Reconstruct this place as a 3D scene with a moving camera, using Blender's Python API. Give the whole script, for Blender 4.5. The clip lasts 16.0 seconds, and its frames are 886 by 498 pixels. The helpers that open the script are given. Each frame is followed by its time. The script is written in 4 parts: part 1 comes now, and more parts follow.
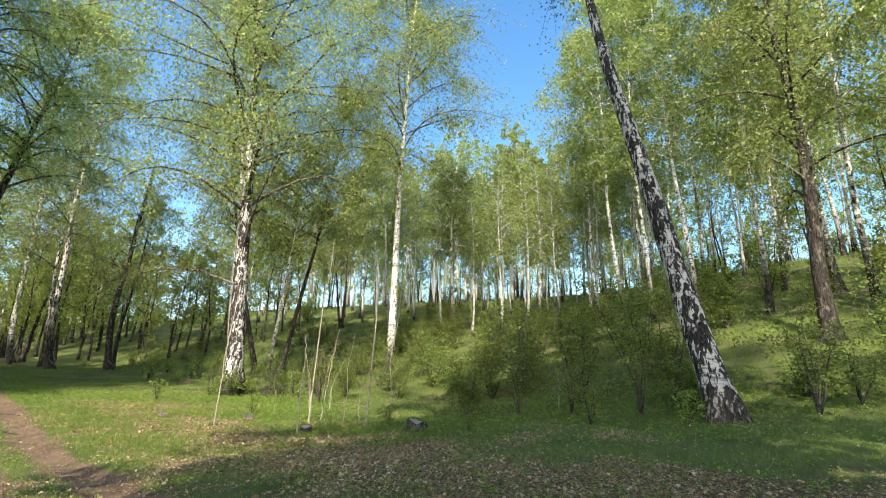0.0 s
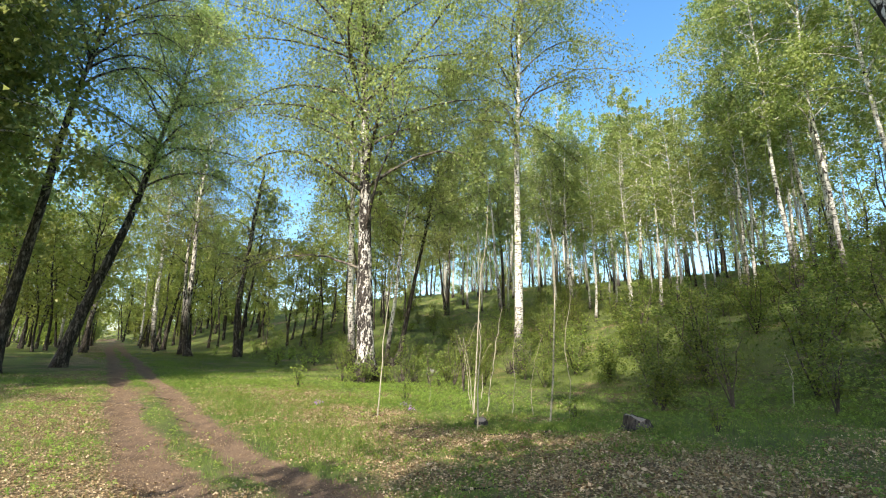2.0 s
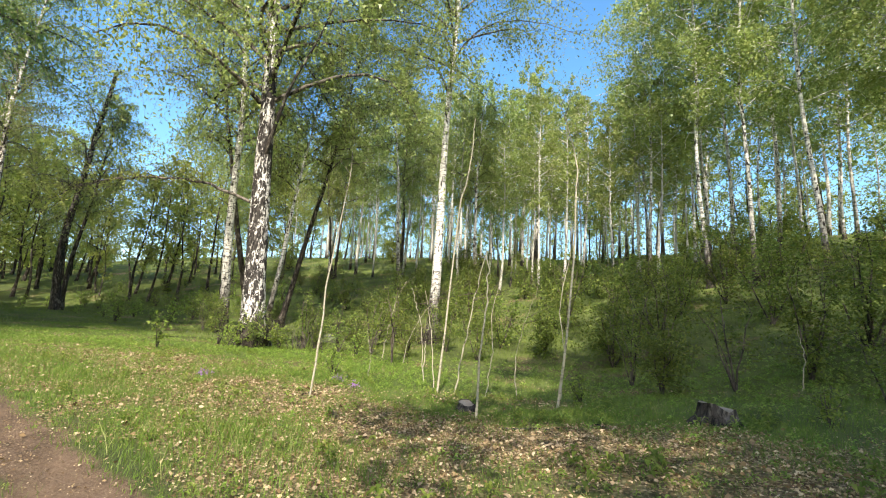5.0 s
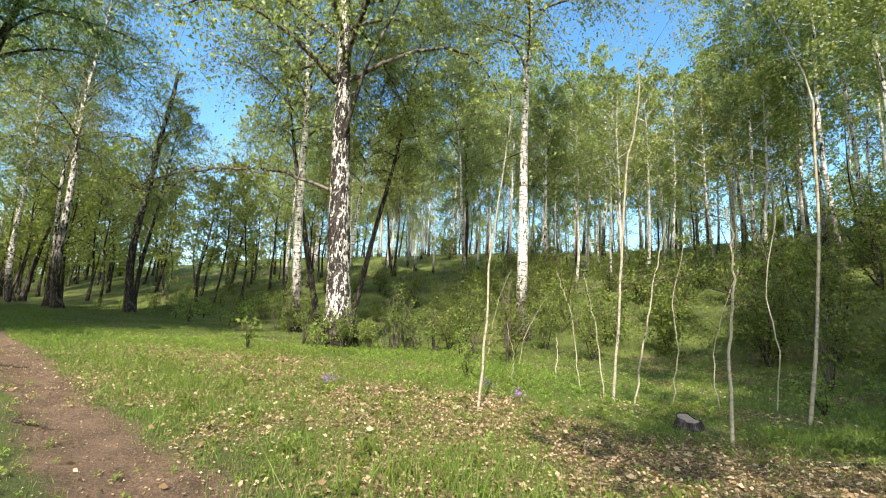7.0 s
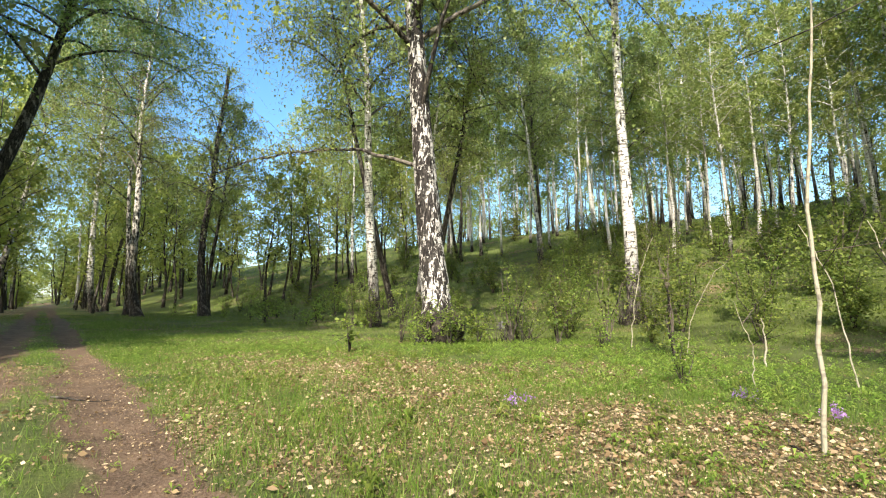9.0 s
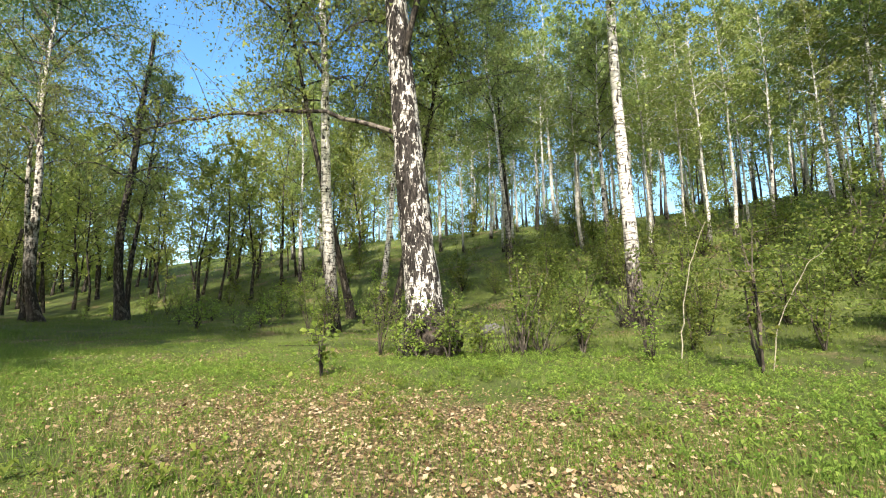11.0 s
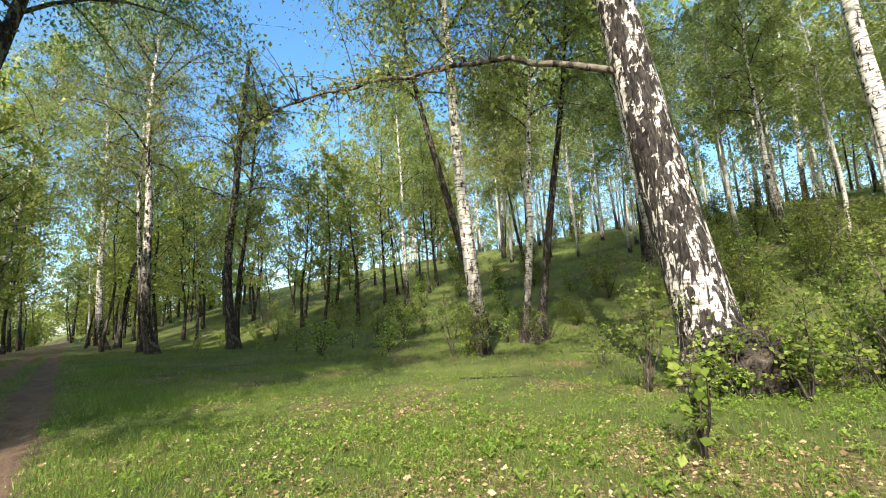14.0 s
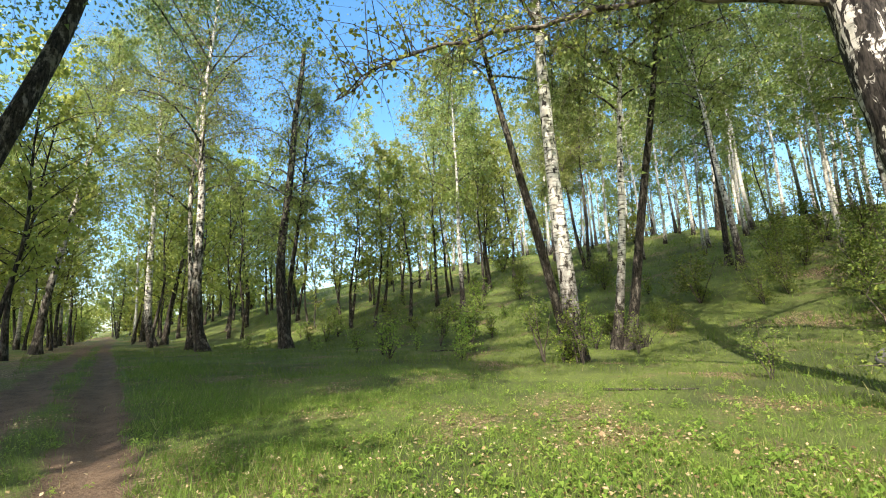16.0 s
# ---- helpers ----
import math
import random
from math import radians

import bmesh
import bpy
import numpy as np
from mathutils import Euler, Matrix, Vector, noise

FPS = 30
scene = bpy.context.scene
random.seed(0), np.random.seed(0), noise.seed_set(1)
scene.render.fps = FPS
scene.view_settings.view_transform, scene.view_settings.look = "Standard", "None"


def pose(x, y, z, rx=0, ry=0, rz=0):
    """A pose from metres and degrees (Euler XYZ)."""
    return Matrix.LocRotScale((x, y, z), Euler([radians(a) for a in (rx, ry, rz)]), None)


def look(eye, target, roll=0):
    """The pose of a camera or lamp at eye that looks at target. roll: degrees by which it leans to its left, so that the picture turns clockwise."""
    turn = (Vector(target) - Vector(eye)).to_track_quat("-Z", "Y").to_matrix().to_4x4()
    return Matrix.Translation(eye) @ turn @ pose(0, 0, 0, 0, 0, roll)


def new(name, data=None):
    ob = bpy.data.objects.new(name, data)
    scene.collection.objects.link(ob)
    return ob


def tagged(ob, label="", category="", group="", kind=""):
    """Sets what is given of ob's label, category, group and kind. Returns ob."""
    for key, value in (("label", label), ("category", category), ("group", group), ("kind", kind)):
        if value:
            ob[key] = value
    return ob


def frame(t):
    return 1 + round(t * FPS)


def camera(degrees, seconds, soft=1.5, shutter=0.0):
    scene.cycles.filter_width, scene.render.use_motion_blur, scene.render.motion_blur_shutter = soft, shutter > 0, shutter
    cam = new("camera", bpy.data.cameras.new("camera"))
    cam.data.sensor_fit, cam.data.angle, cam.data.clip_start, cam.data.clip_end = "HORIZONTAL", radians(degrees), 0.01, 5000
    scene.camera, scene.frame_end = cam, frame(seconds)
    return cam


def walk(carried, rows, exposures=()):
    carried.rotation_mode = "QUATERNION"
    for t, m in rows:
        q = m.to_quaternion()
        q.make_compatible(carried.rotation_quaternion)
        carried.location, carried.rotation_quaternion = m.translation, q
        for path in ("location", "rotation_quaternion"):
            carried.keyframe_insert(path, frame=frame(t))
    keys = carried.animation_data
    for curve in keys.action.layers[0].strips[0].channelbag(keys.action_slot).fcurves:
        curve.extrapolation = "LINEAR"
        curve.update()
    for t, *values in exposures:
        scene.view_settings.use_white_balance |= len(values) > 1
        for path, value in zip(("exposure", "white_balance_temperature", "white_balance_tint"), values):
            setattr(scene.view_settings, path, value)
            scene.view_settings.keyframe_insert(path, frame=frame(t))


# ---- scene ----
cam = camera(87.1, 16.0, soft=1.1)
PATH = [
    (0, (1.972, -1.004, 1.323), (0.769, 0.52, 1.802), 0.4),
    (0.5, (1.053, -0.988, 1.299), (-0.26, 0.454, 1.74), 1.4),
    (1, (0.169, -0.988, 1.272), (-1.266, 0.346, 1.676), -0.1),
    (1.5, (-0.647, -1.017, 1.243), (-2.143, 0.236, 1.68), -1.1),
    (2, (-1.403, -1.005, 1.186), (-2.869, 0.286, 1.617), 0.3),
    (2.5, (-2.136, -0.899, 1.151), (-3.557, 0.436, 1.596), -1.5),
    (3, (-2.836, -0.668, 1.101), (-4.159, 0.762, 1.555), 0.4),
    (3.5, (-3.524, -0.346, 1.062), (-4.763, 1.162, 1.5), 0.4),
    (3.7, (-3.806, -0.236, 1.049), (-4.958, 1.339, 1.488), 0.4),
    (5.8, (-6.98, 0.558, 0.674), (-8.072, 2.207, 0.973), 4.2),
    (6, (-7.277, 0.617, 0.664), (-8.434, 2.225, 0.937), 4.3),
    (6.5, (-7.933, 0.723, 0.639), (-9.18, 2.26, 0.926), 3.2),
    (7, (-8.569, 0.793, 0.606), (-9.778, 2.353, 0.93), 2.5),
    (7.4, (-9.113, 0.817, 0.599), (-10.331, 2.372, 0.913), 1.7),
    (7.5, (-9.263, 0.836, 0.599), (-10.482, 2.392, 0.904), 1.3),
    (8, (-10.041, 1.0, 0.607), (-11.373, 2.471, 0.863), -1.3),
    (8.2, (-10.344, 1.089, 0.61), (-11.725, 2.509, 0.888), -0.4),
    (10.3, (-13.355, 2.271, 0.762), (-14.639, 3.791, 0.963), -2.1),
    (10.5, (-13.641, 2.43, 0.769), (-14.896, 3.975, 0.965), -1.8),
    (11, (-14.381, 2.902, 0.803), (-15.57, 4.49, 1.056), -1.5),
    (11.5, (-15.105, 3.272, 0.825), (-16.354, 4.793, 1.18), -1.7),
    (12, (-15.804, 3.568, 0.867), (-17.028, 5.111, 1.213), -0.5),
    (12.5, (-16.576, 3.713, 0.939), (-17.798, 5.26, 1.276), 0.2),
    (13, (-17.488, 3.7, 0.975), (-18.776, 5.186, 1.337), -1.7),
    (13.5, (-18.326, 3.64, 0.95), (-19.654, 5.097, 1.288), -2.5),
    (14, (-19.133, 3.518, 0.97), (-20.529, 4.911, 1.3), -4.2),
    (14.5, (-19.753, 3.451, 0.963), (-21.173, 4.815, 1.312), -3.7),
    (15, (-20.451, 3.418, 0.945), (-21.879, 4.772, 1.302), -4.0),
    (15.5, (-21.068, 3.356, 0.931), (-22.542, 4.653, 1.309), -3.5),
    (16, (-21.713, 3.279, 0.927), (-23.186, 4.582, 1.29), -2.7),
]
walk(cam, [(t, look(eye, target, roll)) for t, eye, target, roll in PATH], exposures=[(0, 0.9, 6680, 10), (13, 0.9, 6680, 10), (16, 1.06, 6680, 10)])

# ---- light ----
SUN_ELEVATION, SUN_TOWARDS = radians(42), Vector((0.50, -0.86, 0)).normalized()
world = bpy.data.worlds.new("world")
scene.world = world
world.use_nodes = True
sky = world.node_tree.nodes.new("ShaderNodeTexSky")
sky.sky_type, sky.sun_disc = "NISHITA", False
sky.sun_elevation = SUN_ELEVATION
sky.sun_rotation = math.atan2(SUN_TOWARDS.x, SUN_TOWARDS.y)
sky.air_density, sky.dust_density, sky.ozone_density = 1.0, 2.0, 1.6
azure = world.node_tree.nodes.new("ShaderNodeHueSaturation")
azure.inputs["Saturation"].default_value = 1.28
azure.inputs["Hue"].default_value = 0.495
azure.inputs["Value"].default_value = 1.42
world.node_tree.links.new(sky.outputs[0], azure.inputs["Color"])
world.node_tree.links.new(azure.outputs[0], world.node_tree.nodes["Background"].inputs[0])
world.node_tree.nodes["Background"].inputs[1].default_value = 0.15
sun = new("sun", bpy.data.lights.new("sun", "SUN"))
sun.data.energy, sun.data.angle, sun.data.color = 5.0, radians(0.53), (1.0, 0.925, 0.80)
sun.matrix_world = look((0, 0, 60), Vector((0, 0, 60)) - (SUN_TOWARDS * math.cos(SUN_ELEVATION) + Vector((0, 0, math.sin(SUN_ELEVATION)))))


# ---- materials ----
def material(name, rough=0.8):
    m = bpy.data.materials.new(name)
    m.use_nodes = True
    nt = m.node_tree
    bsdf = nt.nodes["Principled BSDF"]
    bsdf.inputs["Roughness"].default_value = rough
    bsdf.inputs["Specular IOR Level"].default_value = 0.25

    def node(kind, **inputs):
        n = nt.nodes.new(kind)
        for key, value in inputs.items():
            sock = n.inputs[key.replace("_", " ")]
            if hasattr(value, "links"):
                nt.links.new(value, sock)
            else:
                sock.default_value = value
        return n
    return m, nt, bsdf, node


def ramp(nt, fac, stops):
    n = nt.nodes.new("ShaderNodeValToRGB")
    nt.links.new(fac, n.inputs[0])
    while len(n.color_ramp.elements) < len(stops):
        n.color_ramp.elements.new(0.5)
    for e, (p, c) in zip(n.color_ramp.elements, stops):
        e.position = p
        e.color = (c, c, c, 1) if isinstance(c, (int, float)) else (*c, 1)
    return n.outputs[0]


def mixed(nt, fac, a, b, kind="MIX"):
    n = nt.nodes.new("ShaderNodeMix")
    n.data_type, n.blend_type = "RGBA", kind
    for sock, v in ((n.inputs[0], fac), (n.inputs[6], a), (n.inputs[7], b)):
        if hasattr(v, "links"):
            nt.links.new(v, sock)
        else:
            sock.default_value = v if isinstance(v, (int, float)) else (*v, 1)
    return n.outputs[2]


def bark(name, white, dark_low, patch, marks=0.9, flake=(6.5, 2.4), ragged=0.0, soft_edge=0.05, zones=0.25):
    """Birch bark: white paper bark with black lenticels and diamond scars, furrowed and dark below dark_low metres."""
    m, nt, bsdf, node = material(name, 0.75)
    bsdf.inputs["Specular IOR Level"].default_value = 0.15
    co = nt.nodes.new("ShaderNodeTexCoord").outputs["Object"]
    band = node("ShaderNodeMapping", Vector=co, Scale=(3.5, 3.5, 17)).outputs[0]
    lent = node("ShaderNodeTexNoise", Vector=band, Scale=1.0, Detail=3.0, Roughness=0.6).outputs[0]
    diam = node("ShaderNodeMapping", Vector=co, Scale=(flake[0], flake[0], flake[1])).outputs[0]
    scar = node("ShaderNodeTexNoise", Vector=diam, Scale=1.0, Detail=4.5, Roughness=0.62, Distortion=ragged).outputs[0]
    fine = node("ShaderNodeTexNoise", Vector=co, Scale=30.0, Detail=3.0).outputs[0]
    cleft = node("ShaderNodeMapping", Vector=co, Scale=(26, 26, 5.5)).outputs[0]
    cleft = node("ShaderNodeTexNoise", Vector=cleft, Scale=1.0, Detail=4.0, Roughness=0.65, Distortion=0.6).outputs[0]
    # self-shadow of the bark's clefts, put into the colour as darker streaks
    furrow_shade = ramp(nt, cleft, [(0.38, 0), (0.62, 1)])
    zone = node("ShaderNodeMapping", Vector=co, Scale=(2.6, 2.6, 0.8)).outputs[0]
    zone = node("ShaderNodeTexNoise", Vector=zone, Scale=1.0, Detail=2.0).outputs[0]
    worn = nt.nodes.new("ShaderNodeMath")
    worn.operation = "MULTIPLY_ADD"
    nt.links.new(zone, worn.inputs[0])
    worn.inputs[1].default_value = zones
    nt.links.new(scar, worn.inputs[2])
    off = nt.nodes.new("ShaderNodeMath")
    off.operation = "SUBTRACT"
    nt.links.new(worn.outputs[0], off.inputs[0])
    off.inputs[1].default_value = zones * 0.5
    sep = node("ShaderNodeSeparateXYZ", Vector=co)
    wob = nt.nodes.new("ShaderNodeMath")
    wob.operation = "MULTIPLY_ADD"
    nt.links.new(scar, wob.inputs[0])
    wob.inputs[1].default_value = -5.0 * max(0.4, dark_low / 2)
    nt.links.new(sep.outputs[2], wob.inputs[2])
    low = nt.nodes.new("ShaderNodeMapRange")
    nt.links.new(wob.outputs[0], low.inputs[0])
    low.inputs[1].default_value, low.inputs[2].default_value = dark_low - 3.0 * max(0.4, dark_low / 2), dark_low
    low.inputs[3].default_value, low.inputs[4].default_value = 1, 0
    pale = mixed(nt, fine, tuple(c * 0.78 for c in white), white)
    pale = mixed(nt, ramp(nt, lent, [(0.52, 0), (0.60, marks)]), pale, mixed(nt, furrow_shade, (0.05, 0.042, 0.035), (0.14, 0.12, 0.10)))
    pale = mixed(nt, ramp(nt, off.outputs[0], [(patch, 0), (patch + soft_edge, 1)]), pale, mixed(nt, furrow_shade, (0.007, 0.006, 0.006), (0.06, 0.052, 0.046)))
    rough_bark = mixed(nt, ramp(nt, scar, [(0.36, 0), (0.5, 1)]), mixed(nt, furrow_shade, (0.05, 0.042, 0.034), (0.22, 0.195, 0.165)), mixed(nt, furrow_shade, (0.008, 0.007, 0.006), (0.06, 0.05, 0.04)))
    final = mixed(nt, low.outputs[0], pale, rough_bark)
    nt.links.new(final, bsdf.inputs["Base Color"])
    bump = node("ShaderNodeBump", Strength=0.7, Distance=0.03, Height=scar)
    crack = node("ShaderNodeBump", Strength=0.8, Distance=0.02, Height=cleft, Normal=bump.outputs[0])
    bump2 = node("ShaderNodeBump", Strength=0.4, Distance=0.01, Height=fine, Normal=crack.outputs[0])
    nt.links.new(bump2.outputs[0], bsdf.inputs["Normal"])
    return m


BARK_WHITE = bark("birch_bark_white", (0.78, 0.75, 0.69), 1.9, 0.56, 0.9, (7.5, 3.2), 0.5)
BARK_MID = bark("birch_bark_patched", (0.66, 0.62, 0.55), 3.5, 0.50)
BARK_DARK = bark("birch_bark_old", (0.27, 0.245, 0.205), 7.0, 0.44)
BARK_OLDPATCH = bark("birch_bark_old_patched", (0.66, 0.63, 0.585), 0.3, 0.445, 0.75, (10.5, 3.4), 0.9, 0.04, 0.40)
BARK_HILL = bark("birch_bark_hill", (0.66, 0.63, 0.575), 0.5, 0.60, 0.7, (7.5, 3.2), 0.5)
BARK_BURL = bark("burl_bark", (0.07, 0.052, 0.04), 0.0, 0.45, 0.9, (9.0, 7.0), 0.6)
BARK_LIMB = bark("limb_bark", (0.20, 0.175, 0.145), 0.2, 0.5)
BARK_SAPLING = bark("sapling_bark", (0.42, 0.38, 0.28), -1.0, 0.62, 0.45)
BARK_TWIG = bark("twig_bark", (0.16, 0.13, 0.10), 0.2, 0.5)


def leafy(name, a, b, c, through_light=0.45, rough=0.42, gloss=0.45, hold=0.5):
    """Thin leaves that let light through, each its own shade."""
    m, nt, bsdf, node = material(name, rough)
    geo = nt.nodes.new("ShaderNodeNewGeometry")
    obj = nt.nodes.new("ShaderNodeObjectInfo")
    col = ramp(nt, geo.outputs["Random Per Island"], [(0.0, a), (hold, b), (1.0, c)])
    bsdf.inputs["Specular IOR Level"].default_value = gloss
    hsv = node("ShaderNodeHueSaturation", Color=col)
    vr = nt.nodes.new("ShaderNodeMapRange")
    nt.links.new(obj.outputs["Random"], vr.inputs[0])
    vr.inputs[3].default_value, vr.inputs[4].default_value = 0.8, 1.25
    nt.links.new(vr.outputs[0], hsv.inputs["Value"])
    hr = nt.nodes.new("ShaderNodeMapRange")
    nt.links.new(obj.outputs["Random"], hr.inputs[0])
    hr.inputs[3].default_value, hr.inputs[4].default_value = 0.485, 0.51
    nt.links.new(hr.outputs[0], hsv.inputs["Hue"])
    nt.links.new(hsv.outputs[0], bsdf.inputs["Base Color"])
    tr = node("ShaderNodeBsdfTranslucent", Color=hsv.outputs[0])
    mx = nt.nodes.new("ShaderNodeMixShader")
    mx.inputs[0].default_value = through_light
    nt.links.new(bsdf.outputs[0], mx.inputs[1])
    nt.links.new(tr.outputs[0], mx.inputs[2])
    nt.links.new(mx.outputs[0], nt.nodes["Material Output"].inputs[0])
    return m


LEAF_BIRCH = leafy("birch_leaves", (0.185, 0.245, 0.063), (0.275, 0.34, 0.095), (0.40, 0.445, 0.15), 0.56)
LEAF_YOUNG = leafy("young_leaves", (0.20, 0.25, 0.05), (0.30, 0.35, 0.075), (0.42, 0.46, 0.12), 0.55)
LEAF_BUSH = leafy("bush_leaves", (0.088, 0.134, 0.03), (0.145, 0.20, 0.04), (0.25, 0.30, 0.066), 0.45, 0.55, 0.25)
LEAF_HERB = leafy("herb_leaves", (0.13, 0.21, 0.035), (0.21, 0.31, 0.052), (0.34, 0.42, 0.09), 0.5, 0.55, 0.25)
GRASS = leafy("grass_blades", (0.095, 0.165, 0.026), (0.172, 0.25, 0.045), (0.36, 0.355, 0.145), 0.4, 0.55, 0.2, 0.88)
LITTER = leafy("fallen_leaves", (0.13, 0.08, 0.035), (0.37, 0.275, 0.14), (0.64, 0.52, 0.33), 0.2, 0.8, 0.2)

PETAL = leafy("purple_petals", (0.26, 0.13, 0.36), (0.36, 0.20, 0.46), (0.48, 0.32, 0.58), 0.4)
STONE, nt, bsdf, node = material("grey_stone", 0.9)
co = nt.nodes.new("ShaderNodeTexCoord").outputs["Object"]
grain = node("ShaderNodeTexNoise", Vector=co, Scale=9.0, Detail=8.0, Roughness=0.7).outputs[0]
moss = node("ShaderNodeTexNoise", Vector=co, Scale=2.5, Detail=4.0).outputs[0]
nt.links.new(mixed(nt, ramp(nt, moss, [(0.5, 0), (0.62, 0.8)]), mixed(nt, grain, (0.07, 0.068, 0.064), (0.20, 0.195, 0.18)), (0.09, 0.11, 0.04)), bsdf.inputs["Base Color"])
nt.links.new(node("ShaderNodeBump", Strength=0.5, Distance=0.03, Height=grain).outputs[0], bsdf.inputs["Normal"])
CUT_WOOD, nt, bsdf, node = material("cut_wood", 0.9)
cw = node("ShaderNodeTexNoise", Vector=nt.nodes.new("ShaderNodeTexCoord").outputs["Object"], Scale=14.0, Detail=5.0).outputs[0]
nt.links.new(mixed(nt, cw, (0.13, 0.105, 0.08), (0.36, 0.31, 0.25)), bsdf.inputs["Base Color"])
m, nt, bsdf, node = material("forest_floor", 0.95)
pos = nt.nodes.new("ShaderNodeNewGeometry").outputs["Position"]
big = node("ShaderNodeTexNoise", Vector=pos, Scale=0.35, Detail=5.0, Roughness=0.6).outputs[0]
mid = node("ShaderNodeTexNoise", Vector=pos, Scale=2.3, Detail=6.0, Roughness=0.65).outputs[0]
fine = node("ShaderNodeTexNoise", Vector=pos, Scale=38.0, Detail=6.0, Roughness=0.75).outputs[0]
leafcell = node("ShaderNodeTexVoronoi", Vector=pos, Scale=24.0, Randomness=1.0)
cellval = node("ShaderNodeSeparateColor", Color=leafcell.outputs["Color"]).outputs[0]
green = mixed(nt, ramp(nt, fine, [(0.34, 0), (0.66, 1)]), (0.042, 0.06, 0.013), (0.22, 0.28, 0.055))
green = mixed(nt, ramp(nt, mid, [(0.38, 0), (0.66, 1)]), green, (0.115, 0.14, 0.042))
green = mixed(nt, ramp(nt, big, [(0.42, 0), (0.62, 0.8)]), green, (0.06, 0.075, 0.026))
litter = ramp(nt, cellval, [(0.0, (0.12, 0.08, 0.04)), (0.35, (0.28, 0.20, 0.105)), (0.7, (0.41, 0.31, 0.17)), (1.0, (0.56, 0.45, 0.28))])
litter = mixed(nt, ramp(nt, leafcell.outputs["Distance"], [(0.25, 0), (0.6, 0.75)]), litter, (0.06, 0.042, 0.022))
cover = nt.nodes.new("ShaderNodeAttribute")
cover.attribute_name = "litter"
both = node("ShaderNodeMath", Value=mid)
both.operation = "ADD"
nt.links.new(cover.outputs["Fac"], both.inputs[1])
col = mixed(nt, ramp(nt, both.outputs[0], [(0.55, 0), (0.85, 1)]), green, litter)
earth = mixed(nt, ramp(nt, mid, [(0.3, 0), (0.7, 1)]), (0.055, 0.035, 0.022), (0.20, 0.13, 0.083))
earth = mixed(nt, ramp(nt, fine, [(0.45, 0), (0.7, 0.7)]), earth, (0.31, 0.225, 0.15))
dirt = nt.nodes.new("ShaderNodeAttribute")
dirt.attribute_name = "dirt"
worn = node("ShaderNodeMath", Value=mid)
worn.operation = "MULTIPLY_ADD"
worn.inputs[1].default_value = 0.7
nt.links.new(dirt.outputs["Fac"], worn.inputs[2])
col = mixed(nt, ramp(nt, worn.outputs[0], [(0.70, 0), (0.95, 1)]), col, earth)
nt.links.new(col, bsdf.inputs["Base Color"])
bump = node("ShaderNodeBump", Strength=0.8, Distance=0.06, Height=fine)
nt.links.new(bump.outputs[0], bsdf.inputs["Normal"])
FOREST_FLOOR = m


# ---- ground ----
GROUND_X = [-400, -140, -100, -67, -55, -48, -40, -30, -21, -17, -13.5, -10, -8.5, -3.5, 2, 10, 40, 400]
GROUND_Z = [6, 3, 2, 1.1, 0.62, 0.55, 0.3, -0.1, -0.25, -0.28, -0.4, -0.55, -0.5, -0.1, 0.17, 0.4, 1, 3]


def edge_y(x):
    """The right-hand edge of the dirt track."""
    return np.interp(x, [-140, -100, -75, -42, -28, -19, -15, -12, -8, -4.5, 5, 40], [16.5, 12, 9, 5.75, 4.3, 3.32, 2.8, 2.55, 2.4, 1.8, 0.5, -4])


def smooth_noise(x, y, scale, seed):
    r = np.random.RandomState(seed)
    out = np.zeros_like(np.asarray(x, float))
    for k in range(6):
        a, p, f = r.uniform(0, math.tau), r.uniform(0, math.tau), scale * r.uniform(0.6, 1.7)
        out = out + np.sin((x * math.cos(a) + y * math.sin(a)) * f + p + 1.3 * np.sin((y * math.cos(a) - x * math.sin(a)) * f * 0.7 + k))
    return out / 6


def ground(x, y):
    x, y = np.asarray(x, float), np.asarray(y, float)
    g = np.interp(x, GROUND_X, GROUND_Z)
    start = np.interp(x, [-80, -63, -45, -30, -20, -5, 10], [14, 16.3, 18, 19.5, 20.5, 15, 13])
    u = np.clip((y - start) / 1.5, -30, 200)
    rise = 0.34 * 1.5 * np.where(u > 20, u, np.log1p(np.exp(np.minimum(u, 20))))
    rise = np.where(rise > 3, 3 + (rise - 3) * 0.83, rise)
    top = np.interp(x, [-120, -80, -50, -20, 10], [8.6, 10.6, 11.2, 11.6, 11.6])
    h = np.clip(0.5 + 0.5 * (top - rise) / 3, 0, 1)
    hill = top + (rise - top) * h - 3 * h * (1 - h)
    hill = hill - np.clip(y - 60, 0, 120) * 0.06
    g = g + hill + np.clip(-6 - y, 0, 60) * 0.04
    near = np.exp(-np.maximum(0, np.abs(y - 8) - 40) / 40)
    off = edge_y(x) - 1.15 - y
    rut = np.exp(-((np.abs(off) - 0.68) / 0.28) ** 2)
    g = g + near * (0.06 * smooth_noise(x, y, 0.8, 3) + 0.02 * smooth_noise(x, y, 3.1, 4)) - 0.10 * rut * (0.7 + 0.5 * smooth_noise(x, y, 1.6, 9))
    return g


def track_dirt(x, y):
    off = edge_y(x) - 1.15 - y + 0.13 * smooth_noise(x, y, 1.7, 21) + 0.16 * smooth_noise(x, y, 4.5, 22)
    body = np.clip((1.25 - np.abs(off)) / 0.35, 0, 1)
    middle = np.exp(-((off + 0.06) / 0.36) ** 2) * np.clip(0.85 + 0.5 * smooth_noise(x, y, 1.3, 25), 0.3, 1)
    return np.clip(body - middle, 0, 1)


